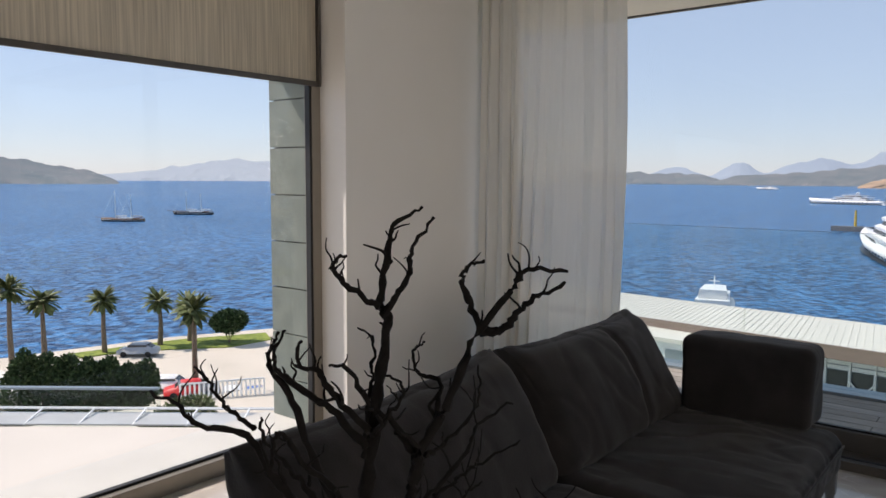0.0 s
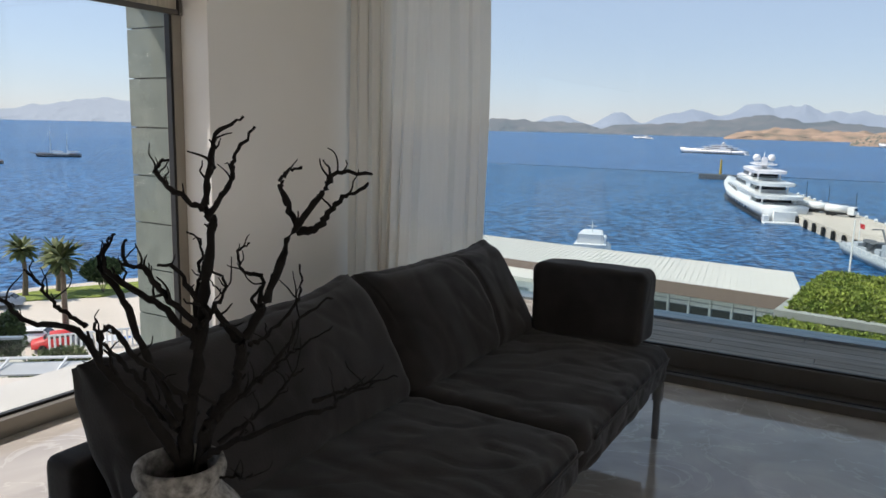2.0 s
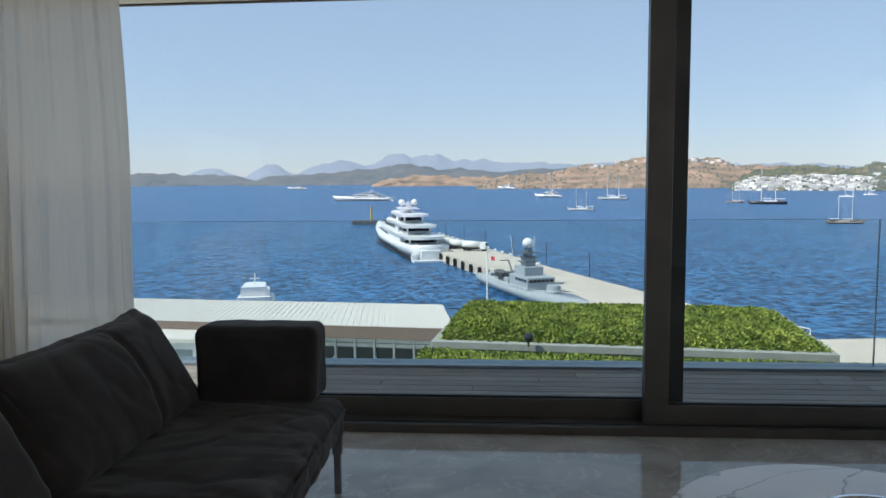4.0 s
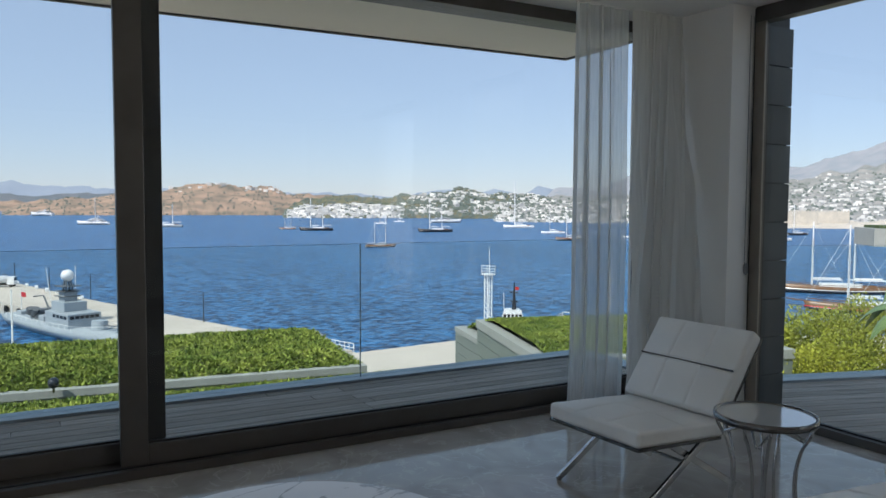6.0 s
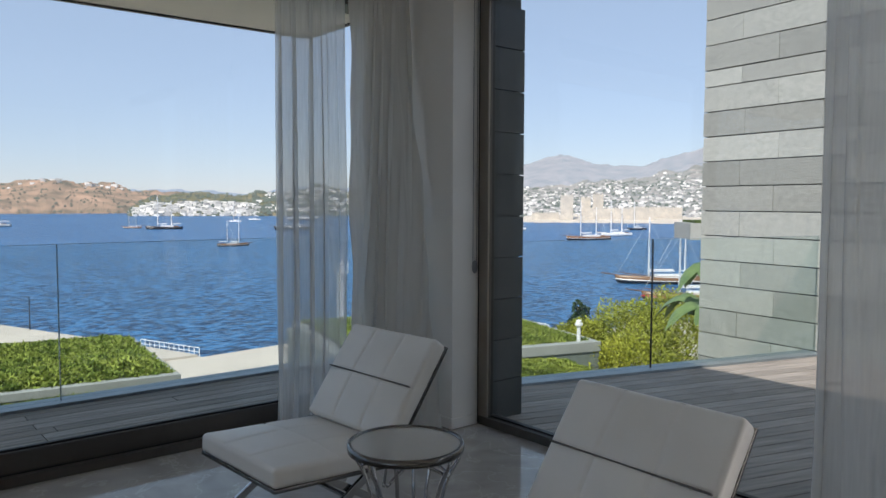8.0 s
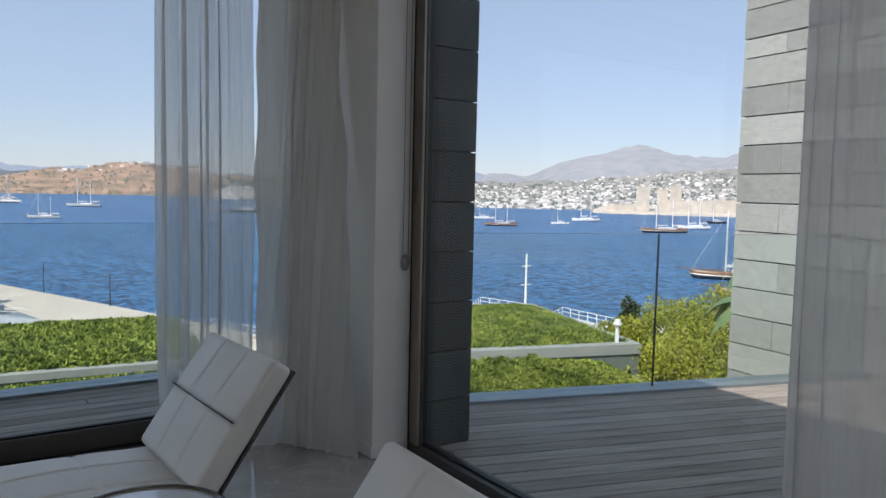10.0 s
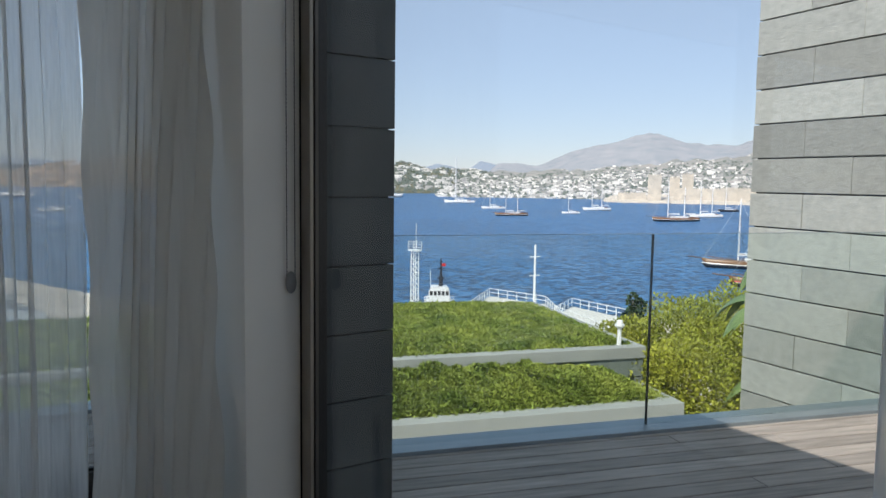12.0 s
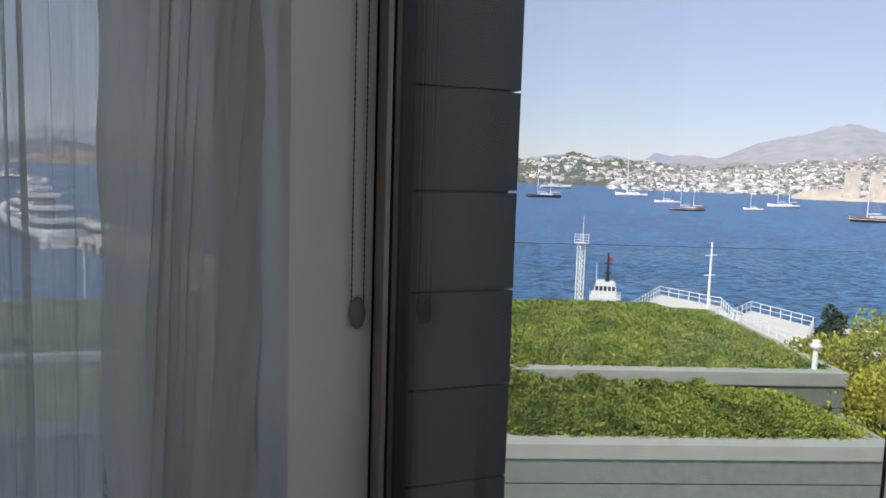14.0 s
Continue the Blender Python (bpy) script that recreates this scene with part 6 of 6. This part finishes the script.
for k in range(6):
    part("mullion", box(5.82, 5.9, -2.3 + 0.92 * k - 0.12, -2.3 + 0.92 * k + 0.12, 6.4, 7.4), M["hull"], wh)
for z in (5.9, 6.4):
    part("guard_rail", tube([(5, -3.4, z), (5, 3.4, z)], 0.06, 4), M["mast"], tg)
for k in range(8):
    part("guard_post", tube([(5, -3.4 + k * 0.97, 5.3), (5, -3.4 + k * 0.97, 6.4)], 0.06, 4), M["mast"], tg)
part("mast", tube([(8, -0.4, 8), (8, -0.4, 10.2), (8, -0.4, 13.2)], [0.55, 0.34, 0.16], 8), M["dark_hull"], tg, "black mast")
part("yard", tube([(8, -1.3, 11.3), (8, 0.6, 11.3)], 0.12, 5), M["dark_hull"], tg)
part("radar", box(7.7, 8.3, -1.2, 0.4, 9.4, 9.7, 0.05), M["dark_hull"], tg)
part("aerial", tube([(8, 2.0, 8), (8, 2.1, 11.2)], 0.07, 4), M["mast"], tg)
part("flag", box(8.0, 8.05, -1.5, -0.6, 11.7, 12.3), M["red"], tg, "small red flag")

# white platform roofs with rails beside the tug
for pts, lb in (([(55.9, 75.0), (68, 85.6), (70.2, 76), (64, 66)], "white flat roof with a steel guard rail"), ([(66, 69.3), (72.3, 73.2), (72, 63.5), (62.2, 55.4)], "white stepped roof with a steel guard rail")):
    pf = thing("white_roof", lb, "roof", group="white roofs by the quay")
    part("slab", prism(pts, -17.8, -14.8), M["white_roof"], pf)
    for (x0, y0), (x1, y1) in zip(pts, pts[1:] + pts[:1]):
        for h in (0.55, 1.1):
            part("guard_rail", tube([(x0, y0, -14.8 + h), (x1, y1, -14.8 + h)], 0.045, 4), M["mast"], pf)
        m2 = max(2, int((Vector((x1, y1)) - Vector((x0, y0))).length / 1.5))
        for k in range(m2):
            px, py = x0 + (x1 - x0) * k / m2, y0 + (y1 - y0) * k / m2
            part("guard_post", box(px - 0.04, px + 0.04, py - 0.04, py + 0.04, -14.8, -13.68), M["mast"], pf)
wm = thing("signal_mast", "white signal mast with crossbars", "mast", (66, 73.5, -14.8))
part("pole", tube([(0, 0, 0), (0, 0, 8.4)], [0.18, 0.12], 6), M["mast"], wm)
for z in (4.4, 6.8):
    part("crossbar", box(-0.8, 0.8, -0.05, 0.05, z, z + 0.12), M["mast"], wm)


M["roof_glazing"] = mat("dusty_roof_glazing", (0.45, 0.46, 0.46), 0.3, vary=0.15, scale=2)
M["leaf_pale"] = mat("pale_green_leaf", (0.20, 0.23, 0.10), 0.7, colour2=(0.10, 0.13, 0.06), scale=1.0, island=0.4, spec=0.2)

M["palm_leaf"] = mat("fan_palm_leaf", (0.17, 0.19, 0.065), 0.6, colour2=(0.07, 0.09, 0.03), scale=1.0, island=0.45, spec=0.3)

# ---- car park side ----
def palm(at, h, seed, label):
    t = thing("palm_tree", label, "palm", at, 0, "palms along the shore")
    rnd = random.Random(seed)
    part("trunk", tube(spline([(0, 0, 0), (rnd.uniform(-0.2, 0.2), rnd.uniform(-0.2, 0.2), h * 0.5), (rnd.uniform(-0.3, 0.3), 0, h)], 6), [0.32 - 0.012 * i for i in range(13)], 8), M["trunk"], t, "", True)
    bm = bmesh.new()
    for k in range(80):
        a, e = k * 2.399, rnd.uniform(-0.75, 1.2)
        ln = rnd.uniform(1.5, 2.4)
        prev = None
        d = Vector((math.cos(a) * math.cos(e), math.sin(a) * math.cos(e), math.sin(e)))
        s = Vector((-math.sin(a), math.cos(a), 0))
        p = Vector((0, 0, h))
        for i in range(6):
            f = i / 5
            w = (0.05, 0.08, 0.2, 0.34, 0.26, 0.02)[i] * 0.8
            row = [bm.verts.new(p - s * w - Vector((0, 0, w * 0.5))), bm.verts.new(p), bm.verts.new(p + s * w - Vector((0, 0, w * 0.5)))]
            if prev:
                for q in range(2):
                    bm.faces.new((prev[q], prev[q + 1], row[q + 1], row[q]))
            prev = row
            p = p + d * ln / 5
            d = (d + Vector((0, 0, -0.16 - 0.1 * f))).normalized()
    part("crown", bm, M["palm_leaf"], t)
    return t


G0 = SEA + 2.0
for k, (x, y, h) in enumerate(((-81.3, 31.8, 8.0), (-81.2, 35.0, 6.4), (-80, 40.9, 5.9), (-78.7, 46.8, 5.2), (-59.6, 39.0, 7.4), (-77.9, 50.2, 4.6))):
    palm((x, y, G0), h, 50 + k, "fan palm with a bare ringed trunk")
shrub("olive_tree", (-73.6, 52.7, G0), [(0, 0, 2.6, 1.9, 1.9, 1.2), (0.9, 0.4, 2.9, 1.3, 1.2, 1.0), (-1.0, -0.3, 2.4, 1.2, 1.2, 1.0)], 5000, 0.32, M["leaf_d"], "round-headed dark green tree on the lawn", 61)
lawn = structure(part("lawn", prism([(-82.3, 38), (-79.6, 38), (-78.6, 42), (-75, 47.5), (-71.8, 51), (-71.2, 57), (-74.8, 59), (-79.5, 50)], G0, G0 + 0.12), M["grass"]), "strip of lawn along the shore", "lawn")
for k in range(7):
    rnd2 = 3.2 * k
    shrub("hedge_tree", (-53 + 0.45 * k, 21.3 + 1.2 * k, -15.2), [(0, 0, 2.0 - 0.1 * k, 1.2, 1.2, 2.0 - 0.1 * k), (0.3, 0.3, 3.7 + 0.6 * math.sin(rnd2) - 0.30 * k, 0.7, 0.7, 1.3), (-0.4, 0.2, 3.0 - 0.25 * k + 0.4 * math.cos(rnd2), 0.6, 0.6, 1.2)], 3600, 0.24, M["leaf_d"], "dense dark green hedge tree", 70 + k)


def car(at, rz, paint, label):
    t = thing("car", label, "car", at, rz, "parked cars")
    bm = bmesh.new()
    prof2 = [(0, 0.35), (0.05, 0.75), (0.9, 0.95), (1.5, 1.42), (3.0, 1.45), (3.8, 0.98), (4.25, 0.85), (4.3, 0.4)]
    rows = [[bm.verts.new((x, s * (0.86 if z < 1.2 else 0.66), z)) for x, z in prof2] for s in (-1, 1)]
    for i in range(len(prof2) - 1):
        bm.faces.new((rows[0][i], rows[0][i + 1], rows[1][i + 1], rows[1][i]))
    bm.faces.new(rows[0][::-1])
    bm.faces.new(rows[1])
    bmesh.ops.recalc_face_normals(bm, faces=bm.faces[:])
    bmesh.ops.bevel(bm, geom=bm.edges[:], offset=0.06, segments=2, affect="EDGES")
    body = part("body", bm, paint, t, "", True)
    for s in (-1, 1):
        part("side_window", box(1.25, 3.3, s * 0.75 - 0.06, s * 0.75 + 0.06, 1.0, 1.33, 0.02), M["carglass"], body)
    part("windscreen", box(-0.02, 0.03, -0.62, 0.62, 0, 0.62, m=pose(0.98, 0, 0.99, 0, 50, 0)), M["carglass"], body)
    part("rear_window", box(-0.03, 0.02, -0.6, 0.6, 0, 0.66, m=pose(3.78, 0, 1.0, 0, -58, 0)), M["carglass"], body)
    for x in (0.8, 3.4):
        for y in (-0.8, 0.8):
            part("wheel", cyl(0.32, 0.32, -0.1, 0.1, 16, m=pose(x, y, 0.32, 90, 0, 0)), M["tyre"], t)
    return t


car((-77.6, 41.2, G0), 42, M["silver"], "silver hatchback parked by the shore")
car((-59.4, 35.6, G0), 60, M["red"], "red car parked on the pale ground")
car((-57.2, 38.9, G0), -35, M["dark_hull"], "dark car parked beside the palm")
car((-55.4, 40.0, G0), -35, M["hull"], "white car parked in a row")
car((-53.7, 41.0, G0), -35, M["blue"], "teal car parked in a row")
car((-63.0, 35.6, G0), 40, M["hull"], "white van parked on the pale ground")

# pale roofs below the left window
rf = structure(part("roof_lower", prism([(-3.7, -14), (-3.7, 13.5), (-9.8, 9.6), (-10.6, 8.8), (-15.5, 4.9), (-30, -6), (-30, -14)], -3.4, -3.0), M["terrace_roof"]), "broad pale roof terrace below the window", "roof")
for k in range(15):
    a, b = Vector((-22, -0.2, -3)).lerp(Vector((-10.3, 9.1, -3)), k / 15), Vector((-22, -0.2, -3)).lerp(Vector((-10.3, 9.1, -3)), (k + 1) / 15)
    if k >= 0:
        fb = thing("skylight_frame", "white metal skylight frame along the roof edge", "skylight", (0, 0, 0), 0, "skylights on the lower roof")
        off = Vector((-0.45, 0.55, 0))
        part("rail", tube([a + off + Vector((0, 0, 0.12)), b + off + Vector((0, 0, 0.12))], 0.03, 5), M["mast"], fb)
        part("bar", tube([a + Vector((0, 0, 0.02)), a + off + Vector((0, 0, 0.12))], 0.022, 5), M["mast"], fb)
        part("glazing", prism([(a.x, a.y), (b.x, b.y), (b.x + off.x, b.y + off.y), (a.x + off.x, a.y + off.y)], -2.99, -2.96), M["roof_glazing"], fb)
pw = thing("parapet_screen", "low grey glass screen beyond the roof edge", "screen", (0, 0, 0))
part("panel", prism([(-23, 0.4), (-13.2, 8.1), (-13.28, 8.2), (-23.1, 0.5)], -4.5, -2.62), M["rail_glass"], pw).visible_shadow = False
part("top_edge", prism([(-23, 0.4), (-13.2, 8.1), (-13.28, 8.2), (-23.1, 0.5)], -2.62, -2.58), M["channel"], pw)
bh = thing("pale_house", "pale flat-roofed building beside the hedge", "building", (-56, 18, -17.5))
part("wall", box(-16, 1, -12, 5, -1, 3.6), M["terrace_roof"], bh)
part("roof", box(-16.5, 1.5, -12.5, 5.5, 3.6, 4.1, 0.05), M["white_roof"], bh)
hw = structure(part("wall_ramp", prism([(-46, 18), (-42, 33), (-24, 26), (-19.5, 15.5), (-19, 9), (-36, 4)], -18.5, -13.2), M["concrete"]), "pale retaining wall and ramp below the roofs", "wall")
gf = thing("white_railing", "white metal railing along the ramp edge", "railing", (0, 0, 0))
for k in range(19):
    a = Vector((-43.5, 27.4, -13.2)).lerp(Vector((-40.5, 31.9, -13.2)), k / 18)
    part("baluster", box(a.x - 0.05, a.x + 0.05, a.y - 0.05, a.y + 0.05, -13.2, -12.1), M["mast"], gf)
part("handrail", tube([(-43.5, 27.4, -12.1), (-40.5, 31.9, -12.1)], 0.07, 5), M["mast"], gf)
for k, (x, y, z) in enumerate(((-27, 15.5, -13.2), (-29, 17.5, -13.2), (-26, 18, -13.2), (-31, 19.5, -13.2))):
    shrub("garden_shrub", (x, y, z), [(0, 0, 2.6, 1.5, 1.5, 1.6), (0.7, 0.5, 3.4, 1.0, 1.0, 1.1)], 3000, 0.2, M["leaf_pale"], "pale green garden shrub below the roof", 90 + k)
